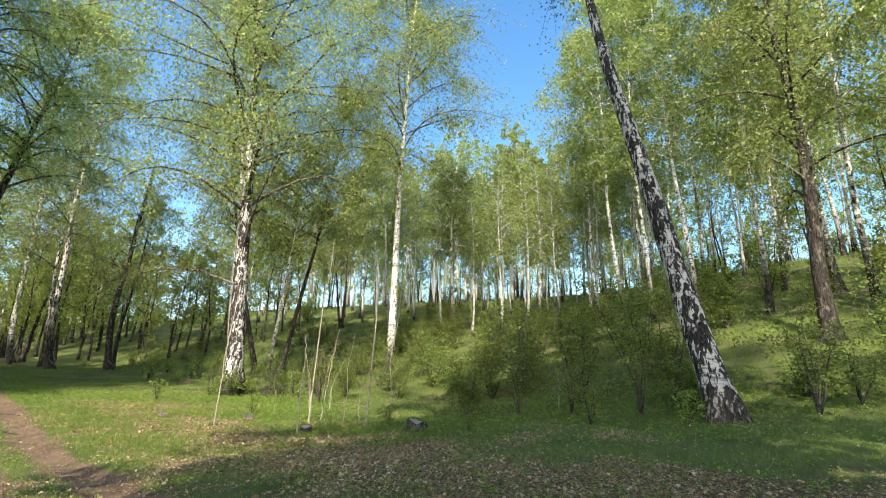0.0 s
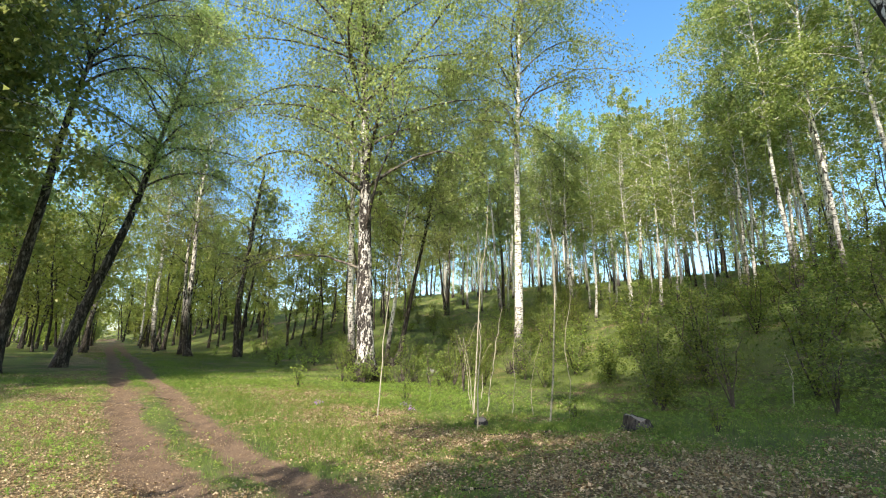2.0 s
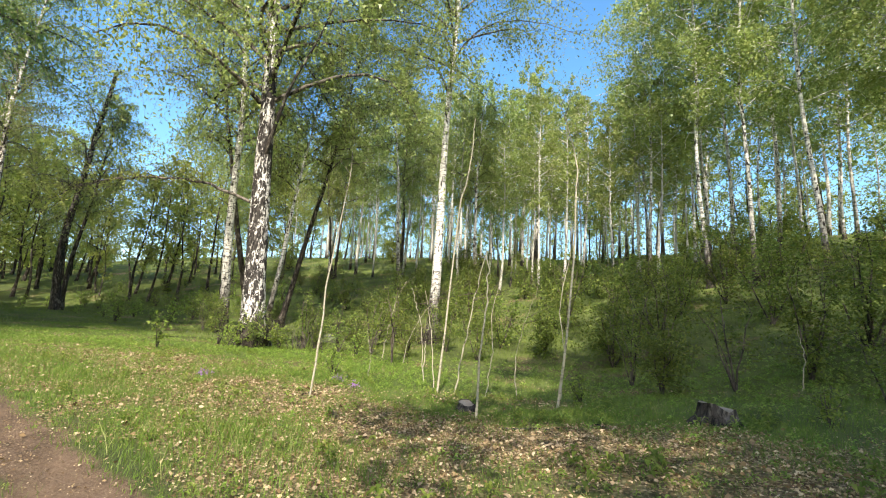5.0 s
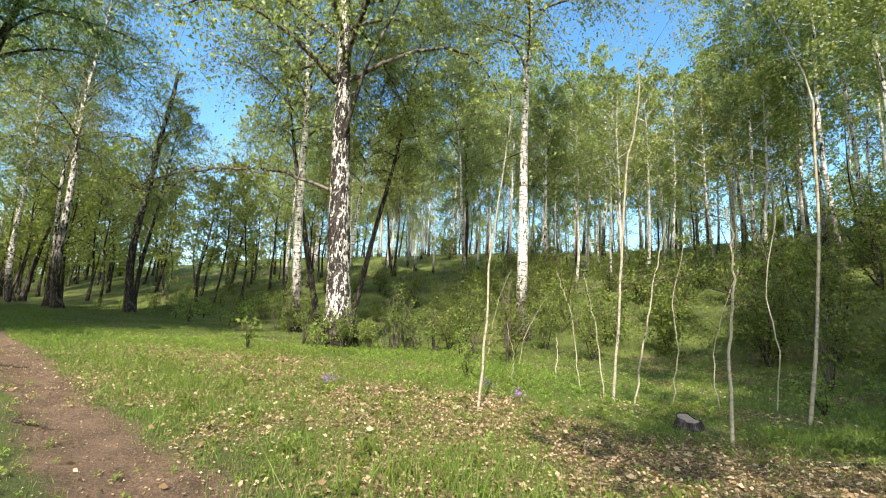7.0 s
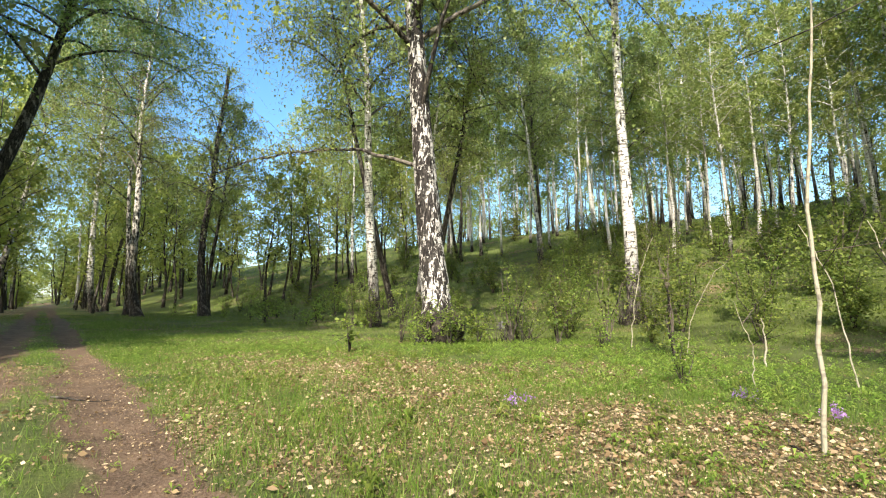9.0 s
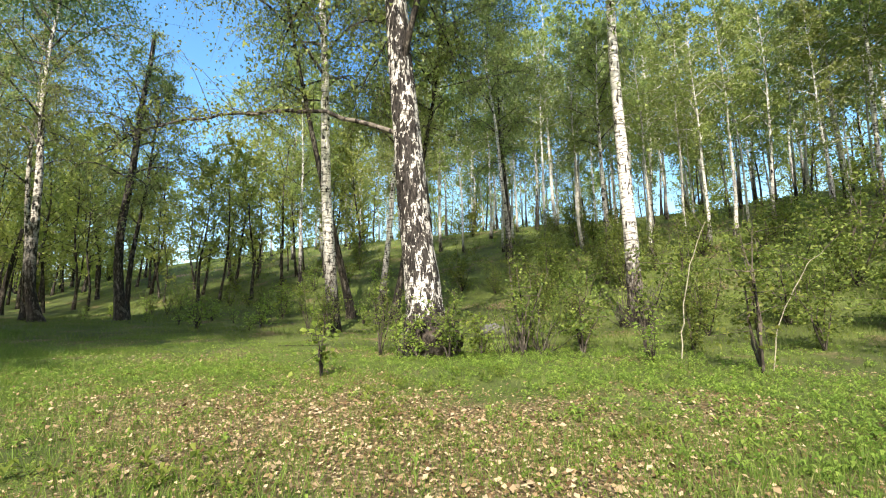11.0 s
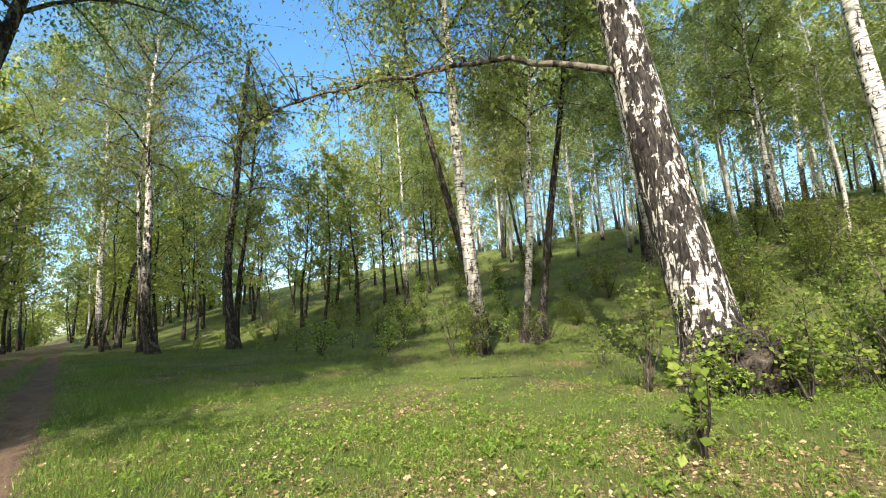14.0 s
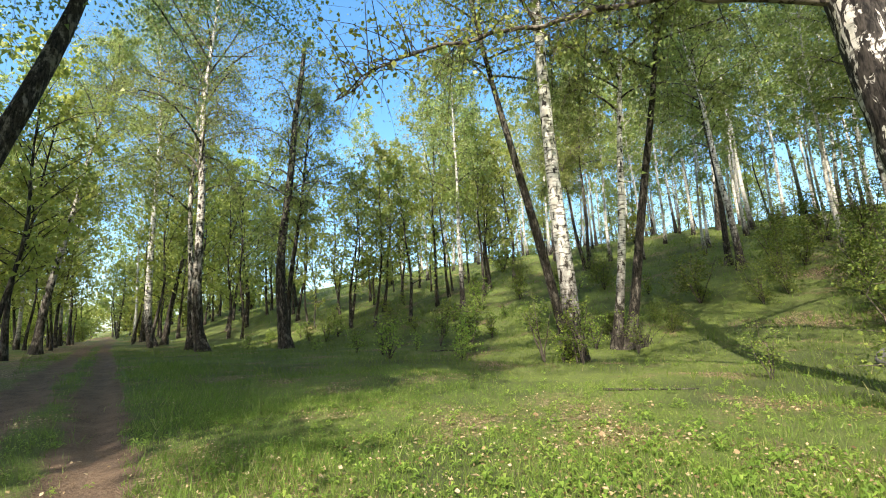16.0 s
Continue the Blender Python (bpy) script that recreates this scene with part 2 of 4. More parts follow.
def litter_cover(x, y):
    strip = np.exp(-((y - edge_y(x) - 2.7) / 2.4) ** 2) * np.clip((x + 28) / 10, 0.22, 1)
    south = np.exp(-((edge_y(x) - 3.6 - y) / 1.8) ** 2)
    hill = 0.30 * smooth_noise(x, y, 0.42, 27) * np.clip((y - 12) / 4, 0, 1)
    return np.clip(hill + 0.55 * strip + 0.4 * south + 0.24 * smooth_noise(x, y, 0.9, 7) + 0.38 * smooth_noise(x, y, 2.6, 17) - 0.06, -0.2, 0.6)


def raw_mesh(name, verts, faces, mat, smooth=False):
    me = bpy.data.meshes.new(name)
    verts = np.asarray(verts, np.float32)
    faces = np.asarray(faces, np.int32)
    n, k = faces.shape
    me.vertices.add(len(verts))
    me.vertices.foreach_set("co", verts.ravel())
    me.loops.add(n * k)
    me.loops.foreach_set("vertex_index", faces.ravel())
    me.polygons.add(n)
    me.polygons.foreach_set("loop_start", np.arange(0, n * k, k, dtype=np.int32))
    if smooth:
        me.polygons.foreach_set("use_smooth", np.ones(n, bool))
    me.materials.append(mat)
    me.update(calc_edges=True)
    return me


def spaced(lo, hi, step, far):
    core = list(np.arange(lo, hi + 1e-6, step))
    left, right, d = [], [], step
    a, b = lo, hi
    while a > -far or b < far:
        d *= 1.22
        a, b = a - d, b + d
        left.append(a)
        right.append(b)
    return np.array(left[::-1] + core + right)


gx, gy = spaced(-60, 8, 0.22, 2600), spaced(-8, 26, 0.22, 2600)
X, Y = np.meshgrid(gx, gy)
Z = ground(X, Y)
idx = np.arange(X.size).reshape(X.shape)
quads = np.stack([idx[:-1, :-1], idx[:-1, 1:], idx[1:, 1:], idx[1:, :-1]], -1).reshape(-1, 4)
me = raw_mesh("ground", np.stack([X, Y, Z], -1).reshape(-1, 3), quads, FOREST_FLOOR, True)
for key, values in (("dirt", track_dirt(X, Y)), ("litter", litter_cover(X, Y))):
    me.attributes.new(key, "FLOAT", "POINT").data.foreach_set("value", values.ravel().astype(np.float32))
tagged(new("ground", me), "grassy woodland floor with fallen leaves and a dirt track", "ground", kind="structure")


# ---- trees ----
def tube(points, radii, sides):
    """Vertices and quads of a tapered tube along points."""
    pts = np.asarray(points, float)
    tang = np.gradient(pts, axis=0)
    tang /= np.linalg.norm(tang, axis=1)[:, None] + 1e-9
    ref = np.array([0, 0, 1.0]) if abs(tang[0][2]) < 0.8 else np.array([1.0, 0, 0])
    side = np.cross(tang, ref)
    side /= np.linalg.norm(side, axis=1)[:, None] + 1e-9
    other = np.cross(tang, side)
    a = np.linspace(0, math.tau, sides, endpoint=False)
    ring = np.cos(a)[None, :, None] * side[:, None] + np.sin(a)[None, :, None] * other[:, None]
    rr = np.asarray(radii, float)
    rr = rr[:, None, None] if rr.ndim == 1 else rr[:, :, None]
    v = (pts[:, None] + ring * rr).reshape(-1, 3)
    n = len(pts)
    i = np.arange(n - 1)[:, None] * sides
    j = np.arange(sides)[None]
    k = (j + 1) % sides
    f = np.stack([i + j, i + k, i + sides + k, i + sides + j], -1).reshape(-1, 4)
    return v, f


class Heap:
    """Gathers pieces of one mesh."""
    def __init__(self):
        self.v, self.f, self.n, self.slots = [], [], 0, []

    def add(self, v, f, slot=0):
        self.v.append(v)
        self.f.append(f + self.n)
        self.n += len(v)
        self.slots.append(np.full(len(f), slot, np.int32))
        return self

    def mesh(self, name, mat, smooth=False, second=None):
        me = raw_mesh(name, np.concatenate(self.v), np.concatenate(self.f), mat, smooth)
        if second:
            me.materials.append(second)
            me.polygons.foreach_set("material_index", np.concatenate(self.slots))
        return me


def tris(v, f):
    return v, np.concatenate([f[:, [0, 1, 2]], f[:, [0, 2, 3]]])


def leaf_shapes(centres, size, rng, droop=0.5, corners=4, flat=1.0):
    """One small leaf at each centre, its tip mostly hanging."""
    c = np.asarray(centres)
    n = len(c)
    d = rng.normal(size=(n, 3))
    d[:, 2] = d[:, 2] * flat - droop
    d /= np.linalg.norm(d, axis=1)[:, None]
    w = np.cross(d, rng.normal(size=(n, 3)) * (1, 1, 1 / flat))
    w /= np.linalg.norm(w, axis=1)[:, None] + 1e-9
    s = size * rng.uniform(0.6, 1.35, (n, 1))
    if corners == 3:
        v = np.stack([c - w * s * 0.38, c + w * s * 0.38, c + d * s], 1).reshape(-1, 3)
        return v, np.arange(3 * n).reshape(-1, 3)
    fold = np.cross(d, w) * s * 0.12
    v = np.stack([c, c + d * s * 0.42 + w * s * 0.38 + fold, c + d * s, c + d * s * 0.42 - w * s * 0.38 + fold], 1).reshape(-1, 3)
    return v, np.arange(4 * n).reshape(-1, 4)


def trunk_line(H, lean, bend, rng, n=14, sweep=(0, 0)):
    z = np.linspace(0, 1, n) ** 1.25
    ph = rng.uniform(0, 6, 4)
    out = []
    for k in range(2):
        out.append(lean[k] * z * H + bend * (np.sin(z * 5 + ph[2 * k]) - math.sin(ph[2 * k])) * H * 0.014
                   + bend * (np.sin(z * 14 + ph[2 * k + 1]) - math.sin(ph[2 * k + 1])) * H * 0.004 - sweep[k] * (1 - np.exp(-z * H / 1.6)))
    return np.stack([*out, z * H], 1)


def birch_meshes(seed, H, r, lean, bend=0.6, crown=0.35, leaves=4000, leaf=0.12, spread=0.16, limbs=26, mat=None, sides=10,
                 hero=True, broken=False, leafmat=None, droop=1.0, sweep=(0, 0)):
    """Trunk with root flare, limbs that rise and hang over, fine hanging twigs and leaves along them."""
    rng = np.random.RandomState(seed)
    mat = mat or BARK_MID
    line = trunk_line(H, lean, bend, rng, 30 if hero else 11, sweep)
    s = line[:, 2] / H
    flare = 1 + 0.6 * np.exp(-s * H / 0.45)
    end = 0.45 if broken else 0.05
    rad = r * flare * (1 - (1 - end) * s ** 0.85)
    if hero:
        a = np.linspace(0, math.tau, sides, endpoint=False)
        lobes = 1 + 0.20 * np.exp(-s * H / 0.6)[:, None] * np.sin(a * 4 + rng.uniform(0, 6))[None] + 0.035 * rng.normal(size=(len(s), sides))
        rad = rad[:, None] * lobes
    line[0, 2] -= 0.3
    body = Heap().add(*tube(line, rad, sides))
    if broken:
        body.add(*tube(np.array([line[-1], line[-1] + [0.05, 0, 0.3], line[-1] + [0.02, 0.05, 0.7]]), np.array([r * 0.42, r * 0.3, 0.01]), sides))
    parts, fine, centres = [], Heap(), []
    twigs_per = 24 if hero else 5
    per = max(1, leaves // (limbs * twigs_per))
    turn = rng.uniform(0, 6)
    for i in range(limbs):
        u = (i + rng.uniform(0, 1)) / limbs
        h = crown + (1 - crown) * u ** 0.9 * 0.97
        p0 = np.array([np.interp(h, s, line[:, k]) for k in range(3)])
        turn += 2.4 + rng.uniform(-0.5, 0.5)
        prof = (0.45 + 0.75 * math.sin(math.pi * min(1, 0.18 + 0.82 * u))) * (1 - 0.42 * u)
        L = H * spread * prof * rng.uniform(0.7, 1.3)
        up = rng.uniform(0.5, 1.1) + 0.5 * u
        q = np.linspace(0, 1, 7 if hero else 4)[:, None]
        out = np.array([math.cos(turn), math.sin(turn), 0])
        crook = rng.normal(size=3) * 0.10 * L
        bough = p0 + out * L * q + np.array([0, 0, 1.0]) * L * (up * q - 0.75 * droop * q ** 2.4) + crook * np.sin(q * 3.1)
        br = r * (0.24 - 0.14 * u)
        piece = tube(bough, br * (1 - 0.88 * q[:, 0]) + 0.004, 5 if hero else 4)
        if hero:
            parts.append(("limb", Heap().add(*piece).mesh("limb", BARK_LIMB, True)))
        else:
            body.add(*piece)
        for k in range(twigs_per):
            a = 1 - 0.82 * rng.uniform(0, 1) ** 1.2
            b0 = np.array([np.interp(a, q[:, 0], bough[:, c]) for c in range(3)])
            way = out * rng.uniform(-0.3, 0.9) + rng.normal(size=3) * 0.6
            tl = L * rng.uniform(0.22, 0.55) + 0.25
            w = np.linspace(0, 1, 4)[:, None]
            tw = b0 + way * tl * w * 0.75 + np.array([0, 0, 1.0]) * tl * (0.35 * w - droop * 0.95 * w ** 2)
            if hero:
                fine.add(*tube(tw, 0.010 * (1.2 - w[:, 0]), 3), 1)
            ww = rng.uniform(0.1, 1, per)
            c = np.stack([np.interp(ww, w[:, 0], tw[:, e]) for e in range(3)], 1) + rng.normal(size=(per, 3)) * (0.045 * L + 0.08)
            centres.append(c)
    parts.insert(0, ("trunk", body.mesh("trunk", mat, True)))
    centres = np.concatenate(centres)
    if hero:
        v, f = leaf_shapes(centres, leaf, rng, 0.7, 3)
        whole = Heap()
        for tv, tf in zip(fine.v, fine.f):
            whole.add(tv, tris(None, tf - tf.min())[1], 1)
        whole.add(v, f)
        parts.append(("crown", whole.mesh("crown", leafmat or LEAF_BIRCH, second=BARK_TWIG)))
    else:
        parts.append(("crown", Heap().add(*leaf_shapes(centres, leaf, rng, 0.7, 3)).mesh("crown", leafmat or LEAF_BIRCH)))
    return parts


def stand(name, parts, x, y, label, category="tree", group="", rz=0.0, scale=1.0, z=None):
    """A thing of several part meshes on the ground at x, y."""
    base = new(name)
    base.matrix_world = Matrix.LocRotScale((x, y, float(ground(x, y)) if z is None else z), Euler((0, 0, rz)), (scale,) * 3)
    tagged(base, label, category, group)
    for part_name, me in parts:
        ob = new(part_name, me)
        ob.parent = base
    return base


def birch(x, y, H, r, lean=(0, 0), label="tall birch with patchy white bark and spring leaves", **kw):
    birch.count += 1
    return stand("birch_tree", birch_meshes(100 + birch.count, H, r, lean, **kw), x, y, label, "tree", "birches beside the track")


birch.count = 0
OLD = "old birch with dark furrowed lower bark and white patches"
PALE = "slender birch with bright white bark and fresh green leaves"
DARKL = "dark-barked birch leaning over the grass"
RICH = dict(leaves=60000, leaf=0.135, limbs=50, sides=18)
HERO = dict(leaves=36000, leaf=0.115, limbs=42, sides=16)
MINOR = dict(leaves=11000, leaf=0.135, limbs=28, sides=12)
big_birch = birch(-21.42, 11.65, 31, 0.47, (-0.110, 0.022), OLD, mat=BARK_OLDPATCH, crown=0.29, bend=0.3, spread=0.25, leaves=80000, leaf=0.135, limbs=56, sides=20)
birch(0.2, 11.5, 23, 0.34, (-0.21, 0.11), "leaning old birch with dark scarred bark", mat=BARK_OLDPATCH, crown=0.78, bend=0.5, **HERO)
birch(-18.87, 20.05, 34, 0.28, (0.004, 0.070), PALE, mat=BARK_WHITE, crown=0.40, bend=0.4, spread=0.18, **RICH)
birch(-30.2, 16.1, 29, 0.29, (0.02, -0.075), PALE, mat=BARK_WHITE, crown=0.36, bend=0.4, spread=0.16, **HERO)
birch(-30.45, 20.1, 24, 0.20, (0.15, 0.11), DARKL, mat=BARK_DARK, crown=0.42, bend=0.4, spread=0.2, **HERO)
birch(-30.4, 19.0, 19, 0.18, (0.085, 0.085), DARKL, mat=BARK_WHITE, crown=0.45, **MINOR)
birch(-32.9, 19.6, 23, 0.23, (-0.08, -0.19), DARKL, mat=BARK_DARK, crown=0.45, **MINOR)
birch(-47.7, 14.2, 19, 0.30, (0.02, 0.06), "snapped birch with a broken top and bare side limbs", mat=BARK_DARK, crown=0.34, broken=True, leaves=3500, leaf=0.13, limbs=20, sides=12, sweep=(0.4, 0.4))
birch(-49.6, 15.0, 18, 0.20, (0.0, 0.07), OLD, mat=BARK_DARK, **MINOR)
birch(-54.0, 11.5, 32, 0.34, (0.0, 0.03), OLD, mat=BARK_MID, crown=0.36, sweep=(0.5, 0.5), **HERO)
birch(-57.5, 11.6, 24, 0.26, (0.0, -0.02), OLD, mat=BARK_MID, crown=0.4, **MINOR)
birch(-67.0, 11.0, 34, 0.32, (0.0, -0.005), PALE, mat=BARK_WHITE, crown=0.4, sweep=(0.7, 0.7), **HERO)
birch(-69.5, 12.2, 22, 0.24, (0.0, 0.10), DARKL, mat=BARK_DARK, crown=0.4, **MINOR)
birch(-37.7, 0.7, 28, 0.36, (-0.06, 0.21), DARKL, mat=BARK_DARK, crown=0.40, spread=0.23, **RICH)
birch(-33.5, -2.0, 28, 0.32, (0.0, 0.10), DARKL, mat=BARK_DARK, crown=0.58, spread=0.2, **HERO)
birch(-43.7, 24.2, 19, 0.17, (0.0, 0.01), PALE, mat=BARK_WHITE, crown=0.35, **MINOR)
birch(-23.5, 33.0, 16, 0.20, (0.0, 0.0), PALE, mat=BARK_WHITE, crown=0.4, **MINOR)
birch(2.4, 20.0, 22, 0.27, (-0.02, 0.0), OLD, mat=BARK_DARK, crown=0.22, **HERO)
birch(3.2, 28.5, 22, 0.22, (-0.06, 0.0), PALE, mat=BARK_WHITE, crown=0.35, **MINOR)
birch(-62.0, 3.6, 24, 0.28, (0.0, 0.12), OLD, mat=BARK_MID, crown=0.36, **HERO)
birch(-29.5, 30.7, 21, 0.19, (-0.05, 0.0), PALE, mat=BARK_WHITE, crown=0.4, **MINOR)
birch(-30.5, 32.2, 18, 0.18, (0.01, 0.0), "dark forked tree among pale birches", mat=BARK_DARK, crown=0.35, **MINOR)

birch(-40.5, 34.0, 15, 0.15, (-0.12, -0.06), "dark forked tree on the hillside", mat=BARK_DARK, crown=0.4, bend=0.8, **MINOR)
birch(-40.3, 34.1, 16, 0.15, (0.02, 0.02), "dark forked tree on the hillside", mat=BARK_DARK, crown=0.4, bend=0.8, **MINOR)

# the long low branch of the big birch, reaching out over the grass
reach = np.array([(-0.15, 0.5, -0.2), (-1.9, -0.45, 0.62), (-3.8, -1.1, 0.93), (-4.9, -2.1, 0.75), (-5.6, -3.4, 0.3), (-6.1, -4.4, -0.75)])
q = np.linspace(0, 1, 26)
spine = np.stack([np.interp(q, np.linspace(0, 1, 6), reach[:, k]) for k in range(3)], 1)
for _ in range(6):
    spine[1:-1] = (spine[:-2] + 2 * spine[1:-1] + spine[2:]) / 4
spine += np.array([-0.75, -0.45, 5.85])
prng = np.random.RandomState(77)
spine[3:] += prng.normal(size=(23, 3)) * 0.03
ob = new("limb", Heap().add(*tube(spine, 0.075 - 0.06 * q ** 0.8, 8)).mesh("limb", BARK_LIMB, True))
ob.parent = big_birch
heap, centres = Heap(), []
for k in range(110):
    a = prng.uniform(0.2, 1.0) ** 0.9
    b0 = np.array([np.interp(a, q, spine[:, c]) for c in range(3)])
    way = np.array([prng.normal() * 0.7 - 0.2, prng.normal() * 0.8 - 0.3, prng.uniform(-0.4, 1.5)])
    w = np.linspace(0, 1, 5)[:, None]
    tl = prng.uniform(0.5, 2.0)
    tw = b0 + way * tl * w + np.array([0, 0, -0.6]) * tl * w ** 2
    heap.add(*tube(tw, 0.011 * (1.15 - w[:, 0]), 3), 1)
    n = 13
    ww = prng.uniform(0.15, 1, n)
    centres.append(np.stack([np.interp(ww, w[:, 0], tw[:, e]) for e in range(3)], 1) + prng.normal(size=(n, 3)) * 0.10)
heap.add(*leaf_shapes(np.concatenate(centres), 0.092, prng, 0.6))
ob = new("spray", heap.mesh("spray", LEAF_YOUNG, second=BARK_TWIG))
ob.parent = big_birch

def burl(parent, cx, cy, cz, rx, ry, rz, seed):
    """A dark lumpy swelling at a trunk's foot."""
    bm = bmesh.new()
    bmesh.ops.create_icosphere(bm, subdivisions=4, radius=1)
    for v in bm.verts:
        p = v.co.copy()
        k = 1 + 0.34 * noise.noise(p * 2.1 + Vector((seed, 0, 0))) + 0.24 * noise.noise(p * 6.0) + 0.12 * noise.noise(p * 14.0)
        v.co = Vector((p.x * rx * k + cx, p.y * ry * k + cy, p.z * rz * k + cz))
    for f in bm.faces:
        f.smooth = True
    me = bpy.data.meshes.new("burl")
    bm.to_mesh(me)
    bm.free()
    me.materials.append(BARK_BURL)
    ob = new("burl", me)
    ob.parent = parent
    ob["label"] = "dark lumpy burl"


burl(big_birch, 0.30, -0.20, 0.28, 0.66, 0.62, 0.58, 3.0)


def brushwood(x, y, width, height, count, seed):
    """Dry twigs that sprout and lean round a trunk's foot."""
    rng = np.random.RandomState(seed)
    heap = Heap()
    for k in range(count):
        a, d = rng.uniform(0, 6.28), width * rng.uniform(0.25, 0.6)
        w = np.linspace(0, 1, 5)[:, None]
        foot = np.array([math.cos(a) * d, math.sin(a) * d, -0.05])
        tip = np.array([rng.normal() * 0.35, rng.normal() * 0.35, height * rng.uniform(0.4, 1.1)])
        tw = foot + tip * w + rng.normal(size=(5, 3)) * 0.04 * w
        heap.add(*tube(tw, 0.011 * (1.2 - w[:, 0]), 4))
    base = stand("brushwood", [("tangle", heap.mesh("tangle", BARK_LIMB))], x, y, "tangle of dry grey-brown twigs round a birch foot", "brushwood")
    base.children[0]["kind"] = "stuff"


brushwood(-18.87, 20.0, 1.0, 1.5, 150, 1)
brushwood(-19.4, 12.6, 1.1, 1.2, 45, 3)
brushwood(-30.0, 19.6, 1.0, 1.0, 60, 4)

# its second stem, which forks off high to the other side
fork = np.array([(-0.85, 0.1, 7.4), (-0.3, 0.1, 9.0), (0.22, 0.2, 10.7), (1.07, 0.85, 13.2), (1.6, 1.35, 16.0)])
fq = np.linspace(0, 1, 16)
fork = np.stack([np.interp(fq, np.linspace(0, 1, 5), fork[:, k]) for k in range(3)], 1)
fork[1:-1] = (fork[:-2] + 2 * fork[1:-1] + fork[2:]) / 4
ob = new("limb", Heap().add(*tube(fork, 0.10 - 0.075 * fq, 9)).mesh("limb", BARK_DARK, True))
ob.parent = big_birch

# the wood on the hill, to the west and behind
KINDS = []
for k in range(9):
    mat = (BARK_HILL, BARK_HILL, BARK_WHITE)[k % 3]
    KINDS.append(birch_meshes(500 + k, 19 + 1.1 * (k % 4), 0.115 + 0.008 * k, (0.02 * math.sin(k * 2), 0.02 * math.cos(k * 3)), crown=0.30 + 0.04 * (k % 4), leaves=3000, leaf=0.215, limbs=30, sides=7, hero=False, mat=mat, spread=0.14))
DARKS = []
for k in range(6):
    DARKS.append(birch_meshes(600 + k, 13 + 1.3 * (k % 4), 0.11 + 0.01 * k, (0.06 * math.sin(k * 2), 0.06 * math.cos(k * 3)), crown=0.2, leaves=1800, leaf=0.24, limbs=24, sides=6, hero=False, mat=BARK_DARK, spread=0.22, bend=1.3, droop=0.35, leafmat=LEAF_YOUNG))
SHADES = [birch_meshes(650 + k, 21 + k, 0.22, (0.02 * k, 0.01), crown=0.28, leaves=12000, leaf=0.27, limbs=34, sides=7, hero=False, mat=BARK_MID, spread=0.19) for k in range(3)]
rng = random.Random(5)
taken = [(o.location.x, o.location.y) for o in bpy.data.objects if o.name.startswith("birch_tree")]


def scatter(count, xr, yr, gap, kinds, name, label, group, allowed=lambda x, y: True, grow=(0.8, 1.2), category="tree"):
    made = tries = 0
    while made < count and tries < count * 40:
        tries += 1
        x, y = rng.uniform(*xr), rng.uniform(*yr)
        if not allowed(x, y) or any((x - a) ** 2 + (y - b) ** 2 < gap * gap for a, b in taken):
            continue
        taken.append((x, y))
        made += 1
        stand(name, rng.choice(kinds), x, y, label, category, group, rng.uniform(0, 6.28), rng.uniform(*grow))


HILL = "slim white-barked birch on the grassy hillside"
YOUNG = "thin dark-stemmed tree with yellow-green leaves"
GAP = lambda x, y: not (-27 < x < -9 and y < 47)
scatter(112, (-75, 25), (34, 64), 2.2, KINDS, "birch_tree", HILL, "birches on the hill", GAP)
scatter(12, (-40, -22), (43, 57), 2.0, KINDS, "birch_tree", HILL, "birches on the hill")
scatter(26, (-27, -9), (31, 47), 2.2, KINDS, "birch_tree", HILL, "birches on the hill", lambda x, y: True, (0.55, 0.8))
scatter(16, (0, 26), (15, 33), 3.0, KINDS, "birch_tree", HILL, "birches on the hill", lambda x, y: y > 19 or x > 6)
scatter(56, (-100, -62), (-9, 28), 2.2, DARKS, "young_tree", YOUNG, "trees along the valley", lambda x, y: abs(edge_y(x) - 1.2 - y) > 2.2)
scatter(40, (-150, -90), (-30, 40), 3.0, DARKS, "young_tree", YOUNG, "trees along the valley", lambda x, y: abs(edge_y(x) - 1.2 - y) > 3)
scatter(24, (-120, -66), (-12, 13), 3.2, KINDS, "birch_tree", "tall birch far along the track", "trees along the valley", lambda x, y: abs(edge_y(x) - 1.2 - y) > 3, (1.15, 1.5))
scatter(18, (-70, 20), (46, 62), 2.5, DARKS, "young_tree", YOUNG, "young trees on the hill", lambda x, y: True, (0.6, 0.95))
scatter(105, (-105, 45), (59, 92), 2.2, DARKS, "young_tree", YOUNG, "young trees beyond the crest", lambda x, y: True, (0.75, 1.1))
scatter(24, (-62, -44), (20, 33), 2.6, DARKS, "young_tree", YOUNG, "trees along the valley", GAP, (0.65, 0.95))
scatter(16, (-150, -112), (0, 26), 2.6, DARKS, "young_tree", YOUNG, "trees along the valley", lambda x, y: True, (0.9, 1.3))
scatter(14, (-84, -52), (-9, 6), 2.4, DARKS, "young_tree", YOUNG, "trees along the valley", lambda x, y: abs(edge_y(x) - 1.2 - y) > 2.2, (0.9, 1.2))
